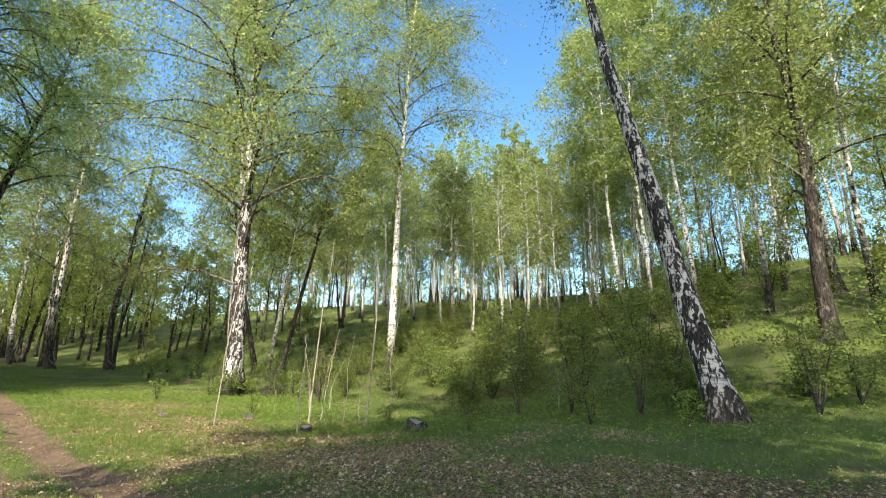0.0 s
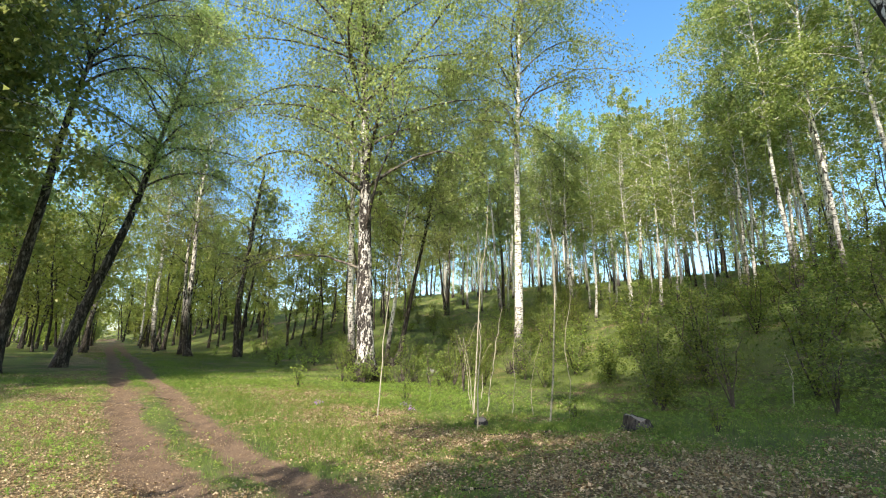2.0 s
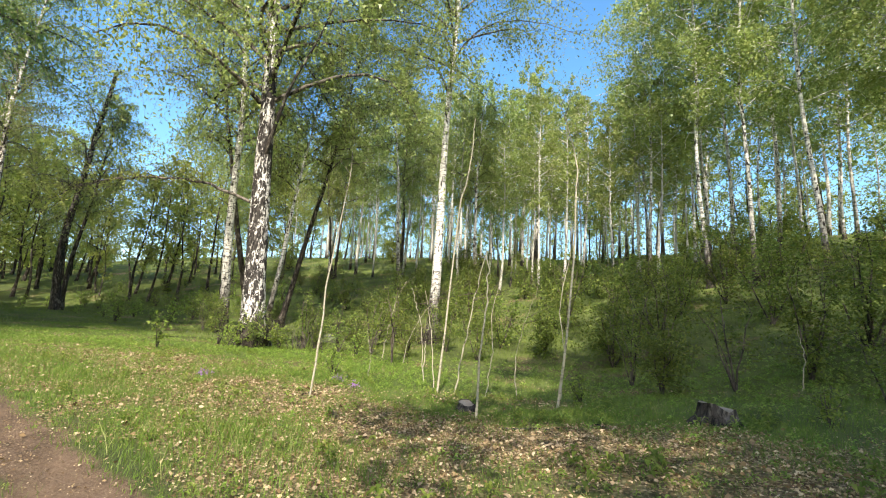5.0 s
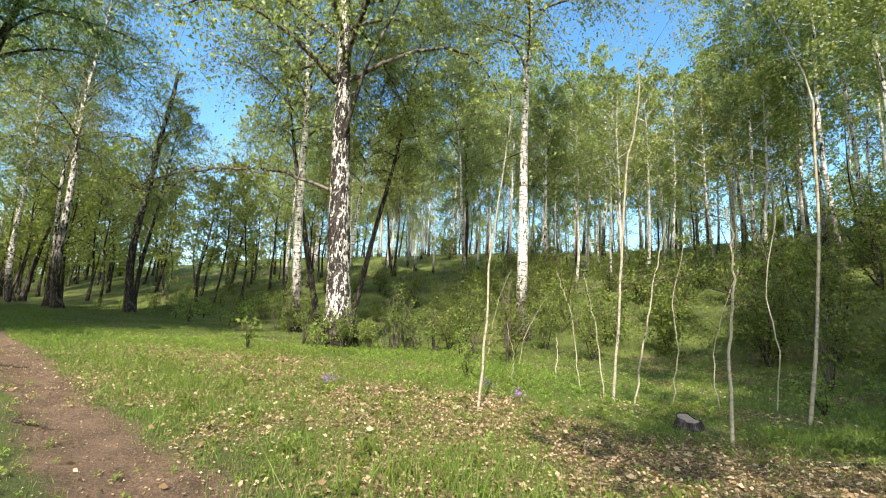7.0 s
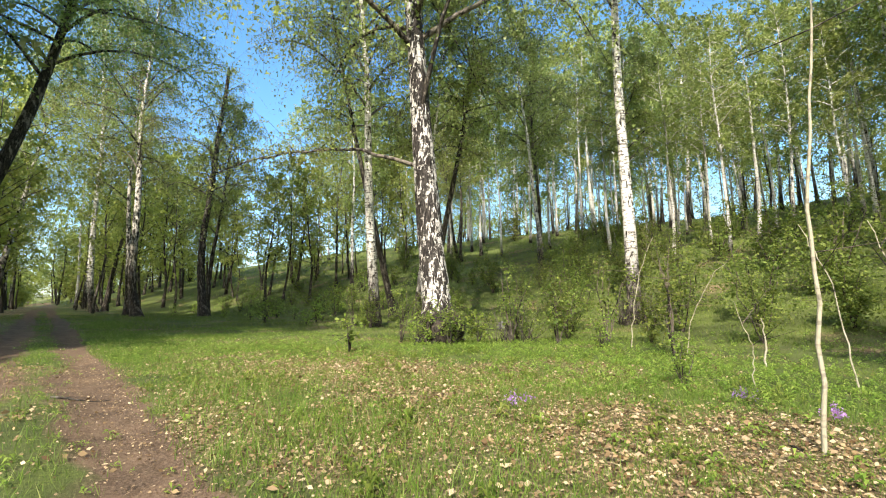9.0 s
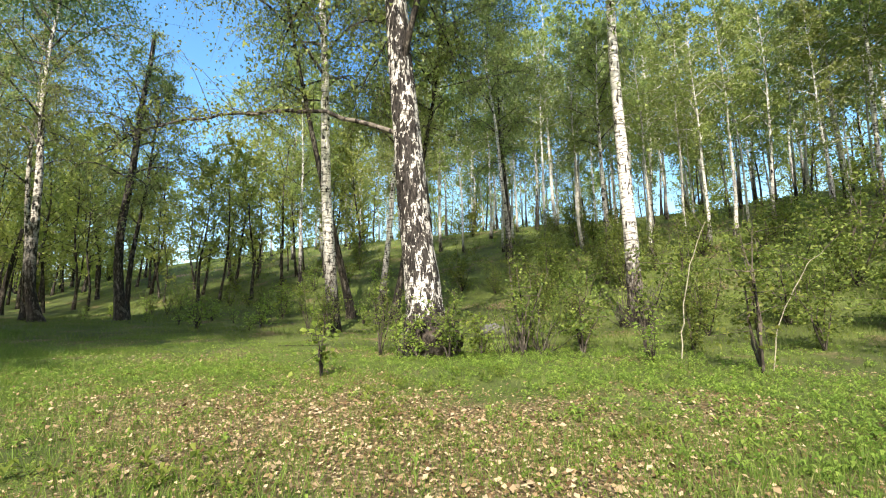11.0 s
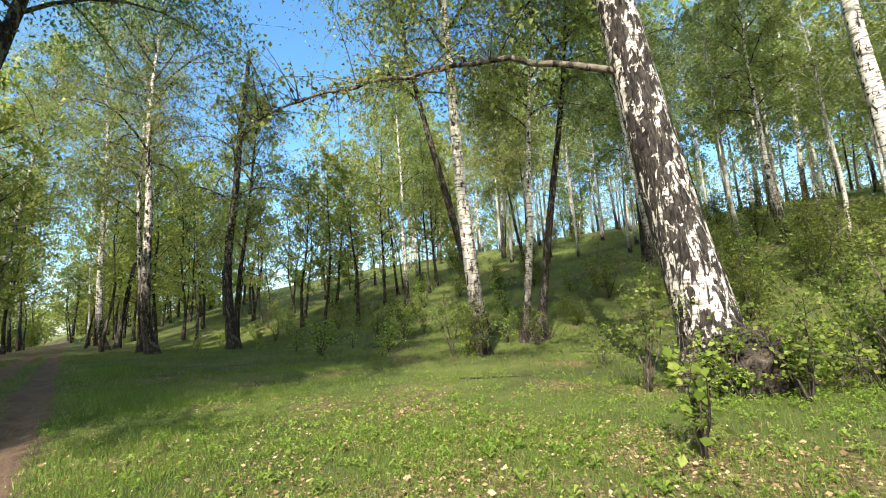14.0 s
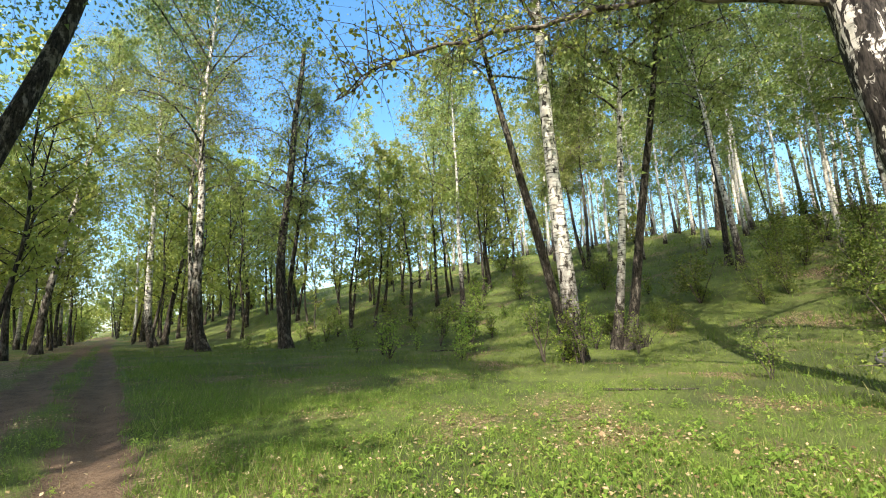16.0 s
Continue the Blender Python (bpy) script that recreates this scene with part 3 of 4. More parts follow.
# the wood behind: birches added mostly out of view to shade the grass
for x, y in ((6.6, -2.6), (4.6, -3.6), (3.4, -5.4), (6, -7.5), (-36, -8.6), (-33, -8.2), (-38, -7), (-27.5, -10.5), (-41, -13), (-45, -8), (-52, -6), (-15, -21), (22, -12), (-60, -14), (18, 9), (-44, -18), (12, -22), (-2, -26)):
    stand("birch_tree", rng.choice(SHADES), x, y, "tall birch added behind the view to shade the grass", "tree", "birches south of the track", rng.uniform(0, 6), rng.uniform(1.3, 1.45) if -37 < x < -22 and y > -10 else rng.uniform(1.0, 1.25))


# more added birches, placed by where their crowns should throw shade
TALLS = [birch_meshes(660 + k, 28 + k, 0.24, (0.01, 0.01), crown=0.30, leaves=24000, leaf=0.22, limbs=48, sides=9, hero=False, mat=BARK_MID, spread=0.17) for k in range(2)]
for k, (x, y) in enumerate(((8.6, -7.6), (-25.0, -7.4), (-23.6, -11.2), (-27.2, -6.0), (-29.4, -7.8), (-31.6, -6.6), (-28.0, -11.0), (-32.0, -11.4), (-36.0, -9.6))):
    stand("birch_tree", TALLS[k % 2], x, y, "tall birch added behind the view to shade the grass", "tree", "birches south of the track", 2.0 * k, 1.3 if x > 0 else 1.05)


SLOPES = [birch_meshes(680 + k, 24 + k, 0.13 + 0.01 * k, (0.02 * k, 0.015), crown=0.34, leaves=13000, leaf=0.15, limbs=44, sides=9, hero=False, mat=BARK_WHITE, spread=0.14) for k in range(3)]
for k, (x, y) in enumerate(((-5.0, 27.0), (-2.5, 25.5), (-3.5, 35.0), (0.5, 25.0), (1.0, 31.0), (4.2, 25.0), (-10.5, 33.0), (-7.0, 28.4), (-7.3, 34.2), (-11.5, 38.0), (-6.0, 31.2))):
    stand("birch_tree", SLOPES[k % 3], x, y, HILL, "tree", "birches on the hill", 1.3 * k, 1.0)


# ---- bushes ----
def bush_meshes(seed, height, width, stems, leaves, leaf, mat, bark_mat=None, low=0.15, corners=4, twiggy=True):
    rng = np.random.RandomState(seed)
    wood, centres = Heap(), []
    for i in range(stems):
        a, lean_ = rng.uniform(0, 6.28), rng.uniform(0.1, 1.0) * width / 2
        hh = height * rng.uniform(0.65, 1.05)
        w = np.linspace(0, 1, 6)[:, None]
        st = np.array([math.cos(a), math.sin(a), 0]) * lean_ * w ** 0.9 + np.array([0, 0, 1.0]) * hh * w + rng.normal(size=(6, 3)) * 0.04 * w * height
        st[0, 2] -= 0.08
        wood.add(*tube(st, 0.016 * height ** 0.5 * (1.15 - w[:, 0]), 4))
        for k in range(7):
            b = rng.uniform(low, 1.0)
            b0 = np.array([np.interp(b, w[:, 0], st[:, c]) for c in range(3)])
            way = rng.normal(size=3) * (1, 1, 0.45)
            tl = width * rng.uniform(0.15, 0.4) * (1.15 - 0.5 * b)
            x = np.linspace(0, 1, 3)[:, None]
            tw = b0 + way * tl * x
            if twiggy:
                wood.add(*tube(tw, 0.006 * (1.3 - x[:, 0]), 3))
            n = max(2, leaves // (stems * 7))
            ww = rng.uniform(0.1, 1.05, n)[:, None]
            centres.append(b0 + way * tl * ww + rng.normal(size=(n, 3)) * 0.05 * width)
    c = np.concatenate(centres)
    c[:, 2] = np.maximum(c[:, 2], 0.05)
    return [("branchwork", wood.mesh("branchwork", bark_mat or BARK_TWIG, True)), ("foliage", Heap().add(*leaf_shapes(c, leaf, rng, 0.25, corners, 0.6)).mesh("foliage", mat))]


BUSHES = [bush_meshes(700 + k, 2.2 + 0.35 * k, 2.1 + 0.2 * k, 7, 2600, 0.088, LEAF_BUSH, corners=3) for k in range(5)]
LOWS = [bush_meshes(720 + k, 0.8 + 0.15 * k, 0.9, 6, 460, 0.07, LEAF_HERB) for k in range(4)]
FARS = [bush_meshes(740 + k, 3.6 + 0.5 * k, 4.0, 8, 1250, 0.26, LEAF_YOUNG, corners=3, twiggy=False) for k in range(4)]
BUSH = "loose green bush with thin dark stems"
for i, (x, y, sc) in enumerate(((-7.3, 12.0, 0.8), (-9.4, 16.9, 1.0), (-4.4, 14.5, 1.0), (-1.4, 14.2, 0.9), (-7.9, 17.1, 1.1), (-0.6, 12.9, 0.7), (1.6, 14.6, 0.9), (-4.8, 20.4, 1.2),
                               (-9.1, 19.5, 1.1), (-2.8, 17.2, 1.1), (-12.3, 18.3, 1.0), (-14.6, 19.2, 1.1), (-16.4, 17.6, 0.8), (-17.5, 21.6, 1.0), (-20.4, 17.8, 0.75), (-19.7, 13.2, 0.68), (-18.8, 14.6, 0.62),
                               (-16.3, 14.6, 0.6), (-12.8, 22.5, 1.2), (-6.2, 24.0, 1.2), (-1.0, 23.0, 1.2), (-10.0, 28.5, 1.1), (-15.0, 26.0, 1.1), (-20.6, 25.2, 1.0),
                               (-25.0, 34.5, 1.2), (-22.0, 29.0, 1.2), (-18.0, 30.0, 1.1), (-27.0, 36.5, 1.2), (3.8, 16.0, 1.0), (5.2, 19.0, 1.2), (-24.5, 27.0, 0.9), (-26.8, 30.5, 1.0), (-22.6, 31.5, 1.1), (-35.5, 27.5, 0.8), (-27.2, 24.6, 0.6), (-31.6, 20.8, 0.55), (-29.4, 21.3, 0.5), (-14.0, 15.9, 0.7), (-5.6, 30.5, 1.2), (0.4, 29.0, 1.2))):
    stand("bush", BUSHES[i % 5], x, y, BUSH, "bush", "bushes on the slope", i * 1.7, sc)
for i, (x, y, sc) in enumerate(((-21.0, 10.75, 1.1), (-22.0, 11.3, 0.7), (-20.4, 11.1, 0.9), (-21.3, 10.5, 0.6), (-20.1, 11.9, 1.1), (-36.9, 19.5, 1.2), (-40.1, 14.2, 0.9), (-29.7, 15.4, 1.3), (-30.3, 15.5, 1.2), (-43.5, 22.6, 1.2),
                               (-31.0, 18.6, 1.1), (-16.6, 12.2, 0.7), (-8.4, 9.6, 0.7), (-4.8, 8.6, 0.6), (-13.6, 8.2, 0.6), (-2.4, 10.1, 0.8), (-0.5, 10.9, 0.9))):
    stand("shrub", LOWS[i % 4], x, y, "young leafy shrub with bright green leaves", "shrub", "shrubs in the grass", i * 2.1, sc)
THINS = [bush_meshes(760 + k, 2.0 + 0.3 * k, 1.5, 5, 620, 0.078, LEAF_BUSH, low=0.3) for k in range(3)]
for i, (x, y, sc) in enumerate(((-20.3, 10.9, 0.85), (-22.3, 10.9, 0.8), (-19.3, 12.3, 0.9), (-18.2, 13.0, 1.0), (-30.9, 15.4, 0.9), (-29.4, 15.2, 0.8), (-29.3, 18.3, 0.8), (-17.0, 13.4, 1.0), (-14.9, 12.0, 1.0),
                               (-3.6, 11.8, 0.9), (-1.9, 12.3, 0.8), (1.8, 12.4, 0.9), (2.6, 13.6, 0.8), (-5.9, 13.0, 1.0), (-8.2, 13.6, 0.9), (-24.5, 13.8, 0.6), (-38.4, 17.6, 0.8))):
    stand("shrub", THINS[i % 3], x, y, "slender open shrub with thin stems and fresh leaves", "shrub", "slender shrubs under the birches", i * 1.3, sc)
FINES = [bush_meshes(730 + k, 1.0, 0.85, 4, 150, 0.09, LEAF_HERB, low=0.3) for k in range(2)]
stand("shrub", FINES[0], -20.6, 7.85, "small leafy shrub with long bright green leaves", "shrub", "shrubs in the grass", 0.4)
scatter(18, (-125, -90), (-24, 22), 3.0, FARS, "bush", "tall yellow-green bush in the valley", "bushes in the valley", lambda x, y: abs(edge_y(x) - 1.2 - y) > 4, (1.2, 1.7), "bush")
scatter(40, (-150, -62), (-16, 36), 2.5, FARS, "bush", "tall yellow-green bush in the valley", "bushes in the valley", lambda x, y: abs(edge_y(x) - 1.2 - y) > 2.5 and (x < -78 or y > 19 or y < 0), (0.7, 1.3), "bush")
scatter(26, (-190, -150), (-60, 40), 3.5, FARS, "bush", "far belt of green trees closing the valley", "bushes in the valley", lambda x, y: True, (2.2, 3.2), "bush")
scatter(12, (-90, 30), (50, 60), 1.6, FARS, "bush", "tall green bush on the crest", "bushes on the slope", lambda x, y: True, (0.3, 0.6), "bush")
scatter(34, (-32, 4), (21, 38), 1.8, BUSHES, "bush", BUSH, "bushes on the slope", lambda x, y: True, (0.5, 1.05), "bush")
scatter(36, (-60, -32), (13, 28), 1.6, LOWS, "shrub", "young leafy shrub with bright green leaves", "shrubs in the grass", lambda x, y: True, (0.7, 1.6), "shrub")
scatter(9, (-60, -36), (19, 30), 2.5, BUSHES, "bush", BUSH, "bushes on the slope", lambda x, y: True, (0.5, 0.8), "bush")
scatter(10, (-75, 22), (30, 50), 2.5, FARS, "bush", "tall green bush under the birches", "bushes on the slope", lambda x, y: True, (0.5, 0.9), "bush")


# ---- boulders ----
def boulder(x, y, rx, ry, rz, seed):
    bm = bmesh.new()
    bmesh.ops.create_icosphere(bm, subdivisions=4, radius=1)
    for v in bm.verts:
        p = v.co.copy()
        k = 1 + 0.16 * noise.noise(p * 1.6 + Vector((seed, 2, 0))) + 0.05 * noise.noise(p * 5.0)
        v.co = Vector((p.x * rx * k, p.y * ry * k, p.z * rz * k + rz * 0.55))
    for f in bm.faces:
        f.smooth = True
    me = bpy.data.meshes.new("boulder")
    bm.to_mesh(me)
    bm.free()
    me.materials.append(STONE)
    ob = tagged(new("boulder", me), "rounded grey boulder lying in the grass", "stone")
    ob.location = (x, y, float(ground(x, y)) - 0.04)


boulder(-23.0, 17.3, 0.45, 0.38, 0.28, 4)


# ---- thin bare saplings ----
def sapling(x, y, spine, r, twigs=4, seed=1):
    rng = np.random.RandomState(seed)
    pts = np.array([(0, 0, -0.1), *spine], float)
    n = 18
    tt = np.linspace(0, 1, n)
    knots = np.linspace(0, 1, len(pts))
    line = np.stack([np.interp(tt, knots, pts[:, k]) for k in range(3)], 1)
    line[1:-1] = (line[:-2] + 2 * line[1:-1] + line[2:]) / 4
    line[2:] += rng.normal(size=(n - 2, 3)) * 0.012
    parts = [("stem", Heap().add(*tube(line, r * 0.72 * (1.05 - 0.72 * tt), 7)).mesh("stem", BARK_SAPLING, True))]
    for k in range(twigs):
        i = rng.randint(n // 2, n - 1)
        w = np.linspace(0, 1, 4)[:, None]
        tw = line[i] + rng.normal(size=3) * (0.5, 0.5, 0.2) * w + np.array([0, 0, 0.35]) * w
        parts.append(("twig", Heap().add(*tube(tw, 0.006 * (1.2 - w[:, 0]), 4)).mesh("twig", BARK_TWIG)))
    return stand("sapling", parts, x, y, "thin pale leafless sapling with a crooked stem", "sapling", "saplings in the grass")


sapling(-12.0, 6.1, [(0.05, 0.03, 0.8), (0.08, 0.06, 1.6), (0.09, 0.06, 2.2), (0.19, 0.12, 2.85), (0.29, 0.18, 3.8), (0.29, 0.18, 4.4)], 0.026, 5, 1)
sapling(-11.1, 8.7, [(0.11, 0.03, 1.4), (0.19, 0.06, 2.6), (0.26, 0.08, 3.9), (0.48, 0.14, 5.0), (0.52, 0.15, 6.0)], 0.034, 6, 2)
sapling(-10.85, 8.95, [(0.2, 0.06, 1.15), (0.38, 0.1, 2.2), (0.56, 0.15, 2.95)], 0.025, 4, 3)
sapling(-9.27, 7.0, [(0.01, 0, 0.9), (0.07, 0.01, 1.6), (0.12, 0.01, 2.2), (0.06, 0.01, 2.65)], 0.028, 5, 4)
sapling(-8.6, 8.8, [(0.2, 0, 1.45), (0.31, 0, 3.05), (0.34, 0, 4.55), (0.17, 0, 5.2), (-0.09, 0, 6.05)], 0.033, 6, 5)
sapling(-11.9, 9.4, [(-0.15, -0.06, 1.35), (-0.4, -0.16, 2.2)], 0.016, 3, 6)
sapling(-11.3, 8.9, [(-0.11, -0.04, 1.2), (-0.3, -0.1, 2.1)], 0.019, 3, 7)
sapling(-16.3, 13.2, [(0.1, 0.1, 1.0), (0.35, 0.2, 2.1), (0.6, 0.3, 2.7)], 0.02, 4, 8)
sapling(-13.2, 11.2, [(0.05, 0, 0.4), (0.02, 0.02, 0.85)], 0.03, 2, 9)
sapling(-10.4, 9.5, [(0.15, 0.02, 0.9), (0.05, 0.05, 1.7), (0.3, 0.1, 2.9)], 0.016, 4, 11)
sapling(-9.7, 9.6, [(-0.1, 0.0, 0.8), (0.12, 0.05, 1.6), (0.35, 0.1, 2.3)], 0.014, 4, 12)
sapling(-9.0, 10.2, [(0.1, 0.0, 1.0), (-0.08, 0.0, 1.9), (0.2, 0.1, 3.3), (0.1, 0.1, 4.0)], 0.017, 5, 13)
sapling(-12.9, 8.6, [(0.05, 0.0, 0.5), (-0.12, 0.0, 1.1)], 0.011, 3, 14)
sapling(-14.8, 12.4, [(0.15, 0.05, 0.8), (0.6, 0.2, 1.7), (0.9, 0.3, 2.0)], 0.014, 3, 15)
sapling(-4.7, 13.3, [(0.1, 0, 0.7), (0.0, 0, 1.3)], 0.022, 3, 10)


# ---- stumps and fallen sticks ----
def stump(x, y, r, h, seed):
    rng = np.random.RandomState(seed)
    z = np.array([-0.12, 0.0, 0.10, h * 0.6, h])
    a = np.linspace(0, math.tau, 16, endpoint=False)
    rad = np.array([1.5, 1.35, 1.1, 1.0, 0.95])[:, None] * r * (1 + 0.10 * np.sin(a * 5 + seed)[None] + 0.05 * rng.normal(size=(5, 16)))
    v, f = tube(np.stack([0.02 * z, 0 * z, z], 1), rad, 16)
    v[-16:, 2] += rng.normal(size=16) * 0.025 + 0.05 * np.cos(a)
    parts = [("stump_bark", Heap().add(v, f).mesh("stump_bark", BARK_DARK, True))]
    ring = v[-16:]
    cap = np.concatenate([ring * (0.97, 0.97, 1) + (0, 0, -0.012), [ring.mean(0) + (0, 0, 0.01)]])
    tri = np.stack([np.arange(16), (np.arange(16) + 1) % 16, np.full(16, 16)], 1)
    parts.append(("cut_face", raw_mesh("cut_face", cap, tri, CUT_WOOD)))
    return stand("tree_stump", parts, x, y, "low weathered birch stump in dry leaves", "stump", rz=seed)


stump(-9.83, 7.7, 0.14, 0.13, 1)
stump(-6.1, 8.2, 0.25, 0.24, 2)
stump(-30.1, 19.4, 0.38, 0.55, 3)


def stick(x, y, length, r, rz, seed):
    rng = np.random.RandomState(seed)
    w = np.linspace(-0.5, 0.5, 8)
    pts = np.stack([w * length, rng.normal(size=8) * 0.03 * length ** 0.5, np.zeros(8)], 1)
    c, s_ = math.cos(rz), math.sin(rz)
    pts[:, :2] = pts[:, :2] @ np.array([[c, s_], [-s_, c]])
    pts[:, 2] = ground(x + pts[:, 0], y + pts[:, 1]) + r * 0.9
    pts[:, :2] += (x, y)
    me = Heap().add(*tube(pts, r * (1.1 - 0.8 * (w + 0.5)), 6)).mesh("fallen_stick", BARK_LIMB, True)
    tagged(new("fallen_stick", me), "dry fallen stick lying on the ground", "stick", "sticks on the ground")


for i, (x, y, length, r, rz) in enumerate(((-8.2, 6.6, 0.9, 0.02, 0.3), (-7.4, 7.0, 0.6, 0.015, 2.2), (-14.0, 2.1, 0.5, 0.012, 0.7), (-18.5, 2.6, 0.6, 0.015, 1.1), (-25.6, 11.2, 1.5, 0.022, 0.5), (-36.5, 16.6, 2.0, 0.03, 0.4), (-12.3, 6.4, 0.8, 0.012, 2.0), (-5.2, 2.9, 0.5, 0.01, 1.0), (-16.2, 1.6, 0.4, 0.01, 2.6), (-10.6, 4.6, 0.5, 0.01, 0.2))):
    stick(x, y, length, r, rz, i)


def flower_clump(x, y, seed):
    rng = np.random.RandomState(seed)
    stalks, petals = Heap(), []
    for k in range(12):
        w = np.linspace(0, 1, 3)[:, None]
        foot = np.array([rng.normal() * 0.05, rng.normal() * 0.05, -0.01])
        tip = np.array([rng.normal() * 0.03, rng.normal() * 0.03, rng.uniform(0.10, 0.20)])
        stalks.add(*tube(foot + tip * w, 0.0025 * (1.3 - w[:, 0]), 3))
        petals.append(foot + tip * rng.uniform(0.6, 1.05, (9, 1)) + rng.normal(size=(9, 3)) * 0.012)
    parts = [("stalk_tuft", stalks.mesh("stalk_tuft", LEAF_HERB)), ("blossom", Heap().add(*leaf_shapes(np.concatenate(petals), 0.024, rng, 0)).mesh("blossom", PETAL))]
    clump = stand("wild_flower", parts, x, y, "clump of small purple woodland flowers", "flower", "purple flowers in the grass")
    for ob in clump.children:
        ob["kind"] = "stuff"


for i, (x, y) in enumerate(((-14.47, 5.69), (-12.0, 7.15), (-12.8, 7.6))):
    flower_clump(x, y, i)

# ---- ground cover ----
grng = np.random.RandomState(12)


def strew(n, xr, yr, keep):
    x, y = grng.uniform(*xr, n), grng.uniform(*yr, n)
    ok = grng.uniform(0, 1, n) < keep(x, y)
    return x[ok], y[ok]


def blades(name, x, y, height, width, label):
    n = len(x)
    z = ground(x, y)
    a = grng.uniform(0, math.tau, n)
    h = height * grng.uniform(0.45, 1.25, n) * np.clip(1 + 0.9 * smooth_noise(x, y, 1.5, 61) + 0.7 * smooth_noise(x, y, 5.5, 62), 0.35, 2.2)
    tip = grng.normal(size=(n, 2)) * (h * 0.42)[:, None]
    w = width * grng.uniform(0.6, 1.3, n)
    dx, dy = np.cos(a) * w, np.sin(a) * w
    v = np.stack([np.stack([x - dx, y - dy, z - 0.01], 1), np.stack([x + dx, y + dy, z - 0.01], 1),
                  np.stack([x + tip[:, 0], y + tip[:, 1], z + h], 1)], 1).reshape(-1, 3)
    me = raw_mesh(name, v, np.arange(3 * n).reshape(-1, 3), GRASS)
    return tagged(new(name, me), label, "grass", kind="stuff")


def grassiness(x, y):
    g = 0.60 + 0.5 * smooth_noise(x, y, 0.7, 31) + 0.3 * smooth_noise(x, y, 2.2, 32) - np.where(x < -11, 0.35, 0.7) * np.clip(litter_cover(x, y), 0, 1)
    return np.clip(g, 0.06, 1) * np.clip(1.04 - 1.15 * track_dirt(x, y), 0.0, 1)


x, y = strew(330000, (-34, 3), (-3, 12), grassiness)
blades("grass", x, y, 0.085, 0.0036, "short green spring grass with dry stalks")
x, y = strew(230000, (-30, -5), (1.5, 8.5), lambda x, y: np.clip(grassiness(x, y) + 0.15, 0, 1) * (y > edge_y(x) - 0.2))
blades("grass", x, y, 0.045, 0.0045, "fine short grass between fallen leaves")
x, y = strew(110000, (-42, -8), (2, 12), lambda x, y: np.exp(-((y - edge_y(x) - 1.1) / 0.9) ** 2) * (1 - track_dirt(x, y)) * np.clip(np.abs(x + 23.5) / 3 - 0.5, 0.08, 1))
blades("grass", x, y, 0.16, 0.004, "taller green grass along the track")
x, y = strew(140000, (-62, 6), (3, 24), lambda x, y: grassiness(x, y) * ((y > 11) | (x < -33)))
blades("grass", x, y, 0.13, 0.008, "green grass on the wood's floor")
x, y = strew(65000, (-95, 20), (20, 60), lambda x, y: 0.4 + 0.5 * smooth_noise(x, y, 0.5, 8))
blades("grass", x, y, 0.22, 0.025, "rough grass on the hillside")


def flat_leaves(name, x, y, size, lift, tilt, mat, label, category):
    n = len(x)
    z = ground(x, y) + lift * grng.uniform(0.15, 1, n)
    a = grng.uniform(0, math.tau, n)
    nrm = grng.normal(size=(n, 3)) * tilt + (0, 0, 1)
    nrm /= np.linalg.norm(nrm, axis=1)[:, None]
    d = np.stack([np.cos(a), np.sin(a), np.zeros(n)], 1)
    d -= nrm * (d * nrm).sum(1)[:, None]
    w = np.cross(nrm, d)
    s = (size * grng.uniform(0.6, 1.3, n))[:, None]
    c = np.stack([x, y, z], 1)
    v = np.stack([c - d * s * 0.5, c + w * s * 0.33 + nrm * s * 0.12, c + d * s * 0.5, c - w * s * 0.33 + nrm * s * 0.12], 1).reshape(-1, 3)
    me = raw_mesh(name, v, np.arange(4 * n).reshape(-1, 4), mat)
    return tagged(new(name, me), label, category, kind="stuff")


def litteriness(x, y):
    return np.clip(np.where(x < -18, 0.03, 0.08) + 1.9 * litter_cover(x, y), 0.015, 1) * np.clip((x + 30) / 13, 0.35, 1) + 0.5 * np.exp(-(((x + 23.6) / 2.6) ** 2 + ((y - 6.2) / 1.5) ** 2)) * np.clip(0.5 + smooth_noise(x, y, 3.0, 71), 0, 1)


x, y = strew(210000, (-32, 4), (-3, 13), lambda x, y: litteriness(x, y) * (1 - 0.8 * track_dirt(x, y)))
flat_leaves("fallen_leaves", x, y, 0.042, 0.03, 0.65, LITTER, "dry pale brown fallen leaves", "leaf litter")
x, y = strew(22000, (-26, 2), (0, 10), lambda x, y: litteriness(x, y) * (1 - 0.9 * track_dirt(x, y)))
flat_leaves("fallen_leaves", x, y, 0.064, 0.045, 0.8, LITTER, "large curled dry brown leaves", "leaf litter")
x, y = strew(190000, (-25, 1), (-1, 8.5), lambda x, y: np.clip(litteriness(x, y) + 0.25 * track_dirt(x, y), 0, 1))
flat_leaves("leaf_fragments", x, y, 0.024, 0.02, 0.6, LITTER, "small broken bits of dry leaf and bark", "leaf litter")


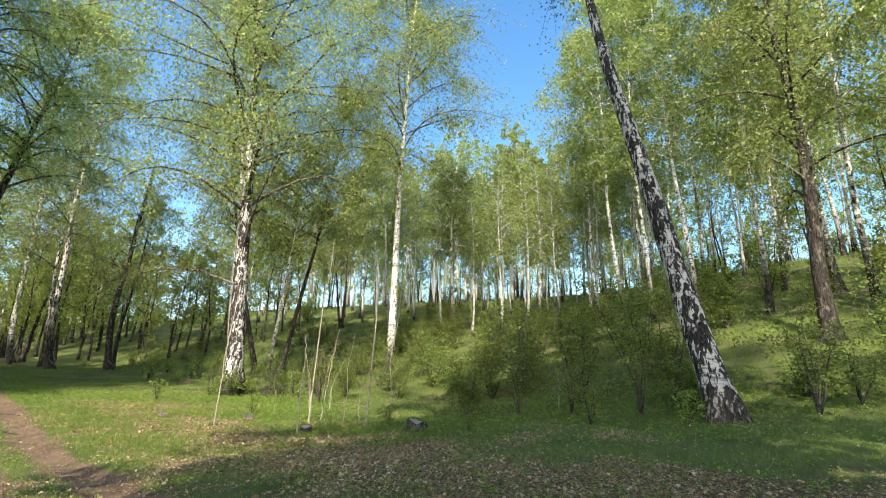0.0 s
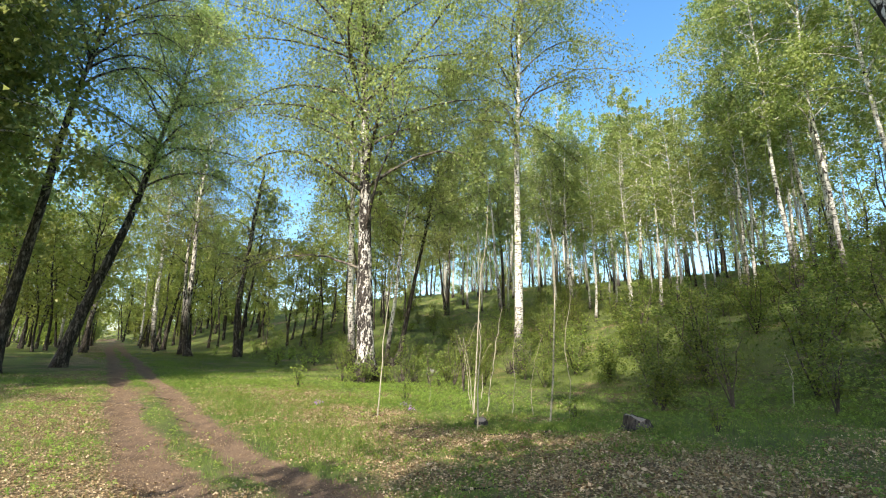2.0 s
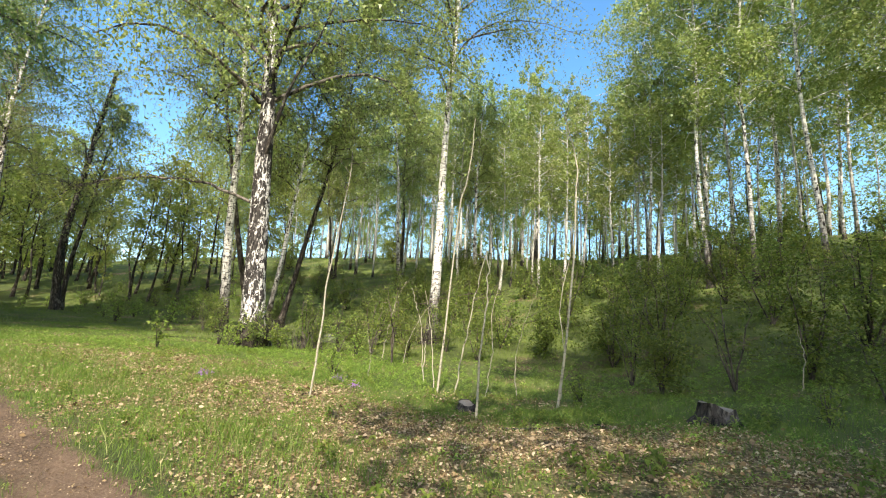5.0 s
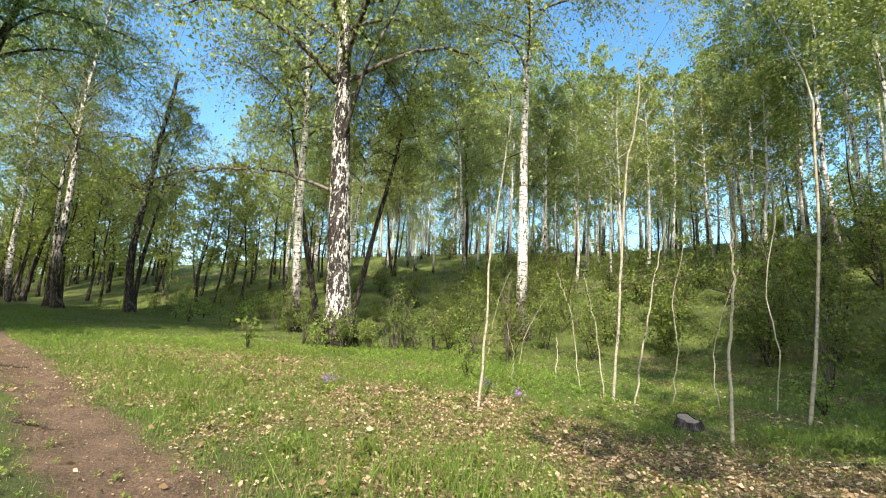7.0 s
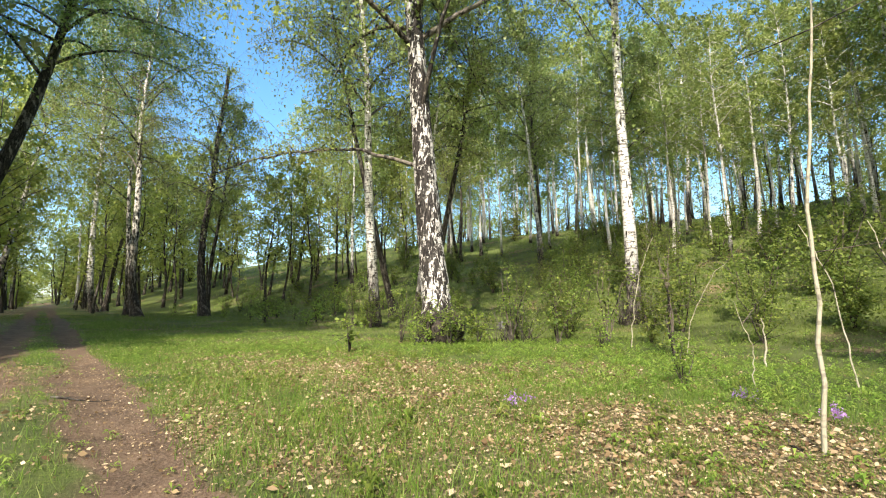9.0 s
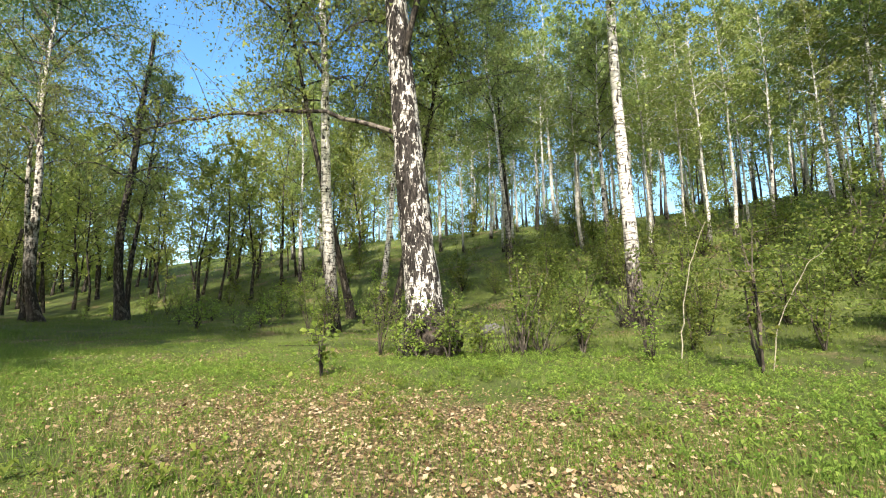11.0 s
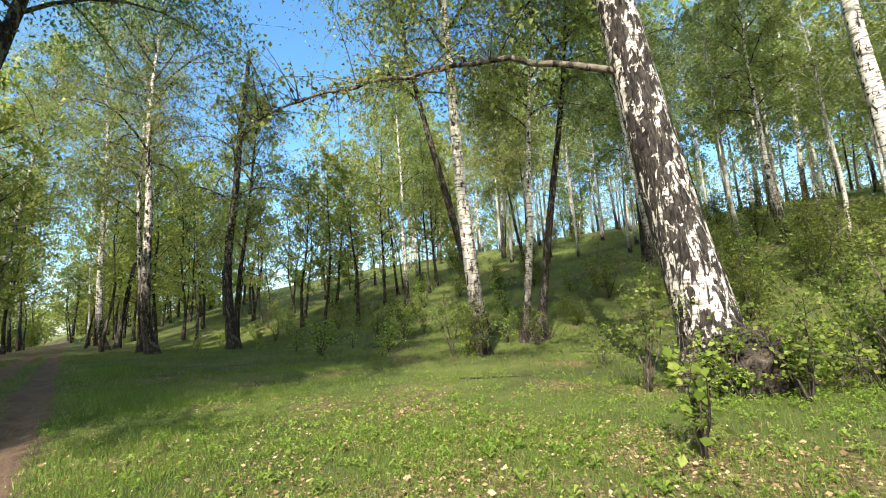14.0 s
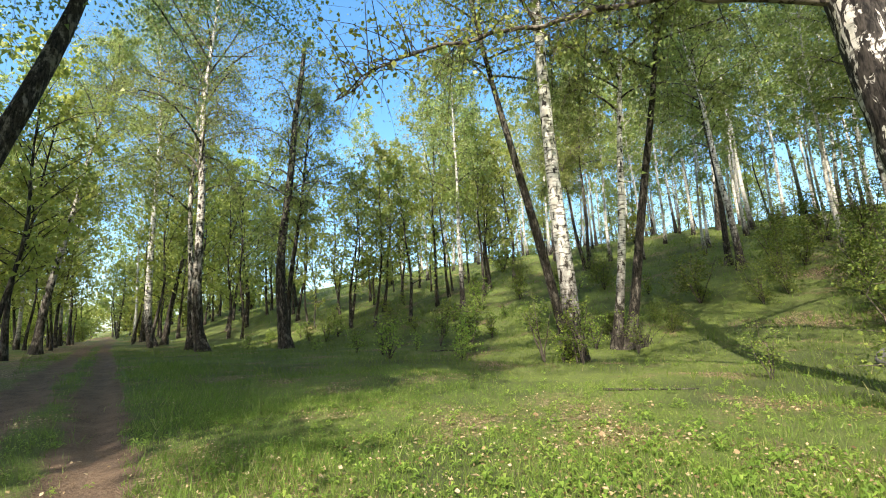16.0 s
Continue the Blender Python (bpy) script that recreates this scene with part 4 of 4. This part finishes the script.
def rosettes(name, x, y, leaves, size, rise, mat, label):
    """Small herbs: a ring of narrow leaves that rise and arch outwards from one root."""
    n = len(x)
    z = ground(x, y)
    k = np.tile(np.arange(leaves), n)
    root = np.repeat(np.stack([x, y, z], 1), leaves, 0)
    grow = np.repeat(grng.uniform(0.55, 1.35, n), leaves)
    a = k * 2.4 + np.repeat(grng.uniform(0, math.tau, n), leaves) + grng.normal(size=n * leaves) * 0.25
    d = np.stack([np.cos(a), np.sin(a), np.zeros(n * leaves)], 1)
    w = np.stack([-np.sin(a), np.cos(a), np.zeros(n * leaves)], 1)
    up = np.array([0, 0, 1.0])
    length = (size * grow * grng.uniform(0.7, 1.2, n * leaves))[:, None]
    high = (rise * grow * (0.25 + 0.9 * k / leaves))[:, None]
    base = root + up * high * 0.55 + d * length * 0.08
    mid = base + d * length * 0.5 + up * (high * 0.35 + length * 0.12)
    tip = base + d * length + up * high * 0.15
    far = base + d * length * 0.8 + up * (high * 0.32 + length * 0.08)
    v = np.stack([base, mid + w * length * 0.21, far + w * length * 0.15, tip, far - w * length * 0.15, mid - w * length * 0.21], 1).reshape(-1, 3)
    me = raw_mesh(name, v, np.arange(6 * n * leaves).reshape(-1, 6), mat)
    return tagged(new(name, me), label, "herbs", kind="stuff")


def herbiness(x, y):
    south = 0.5 * np.exp(-((edge_y(x) - 3.7 - y) / 1.2) ** 2) * np.clip((x + 40) / 20, 0, 1) * np.clip(0.6 + smooth_noise(x, y, 1.1, 48), 0, 1)
    patch = 1.3 * np.exp(-(((x + 17.3) / 3.6) ** 2 + ((y - 11.4) / 1.9) ** 2)) + 0.7 * np.exp(-(((x + 14) / 3.0) ** 2 + ((y - 9.0) / 1.8) ** 2)) + 0.6 * np.exp(-(((x + 23.0) / 3.2) ** 2 + ((y - 6.8) / 2.0) ** 2)) + 0.8 * np.exp(-(((x + 3) / 8) ** 2 + ((y - 15.0) / 3.0) ** 2))
    return np.clip(south + 1.3 * patch + 0.03 + 0.30 * smooth_noise(x, y, 1.3, 41) * np.clip(0.5 + smooth_noise(x, y, 3.6, 43), 0, 1), 0.0, 1) * (1 - track_dirt(x, y))


x, y = strew(27000, (-30, 4), (-2, 18), herbiness)
rosettes("herbs", x, y, 7, 0.062, 0.08, LEAF_HERB, "low bright green woodland herbs")
x, y = strew(26000, (-30, 2), (0.5, 12), lambda x, y: np.clip(0.2 + 0.55 * smooth_noise(x, y, 1.9, 44), 0, 1) * (1 - 0.85 * track_dirt(x, y)))
rosettes("herbs", x, y, 6, 0.04, 0.05, LEAF_HERB, "small green herbs scattered in the grass")
x, y = strew(2600, (-20, -4), (3, 10), lambda x, y: np.clip(0.05 + 0.8 * smooth_noise(x, y, 1.7, 49), 0, 1) * (1 - track_dirt(x, y)))
rosettes("herbs", x, y, 9, 0.075, 0.12, LEAF_HERB, "leafy green seedlings among dry leaves")
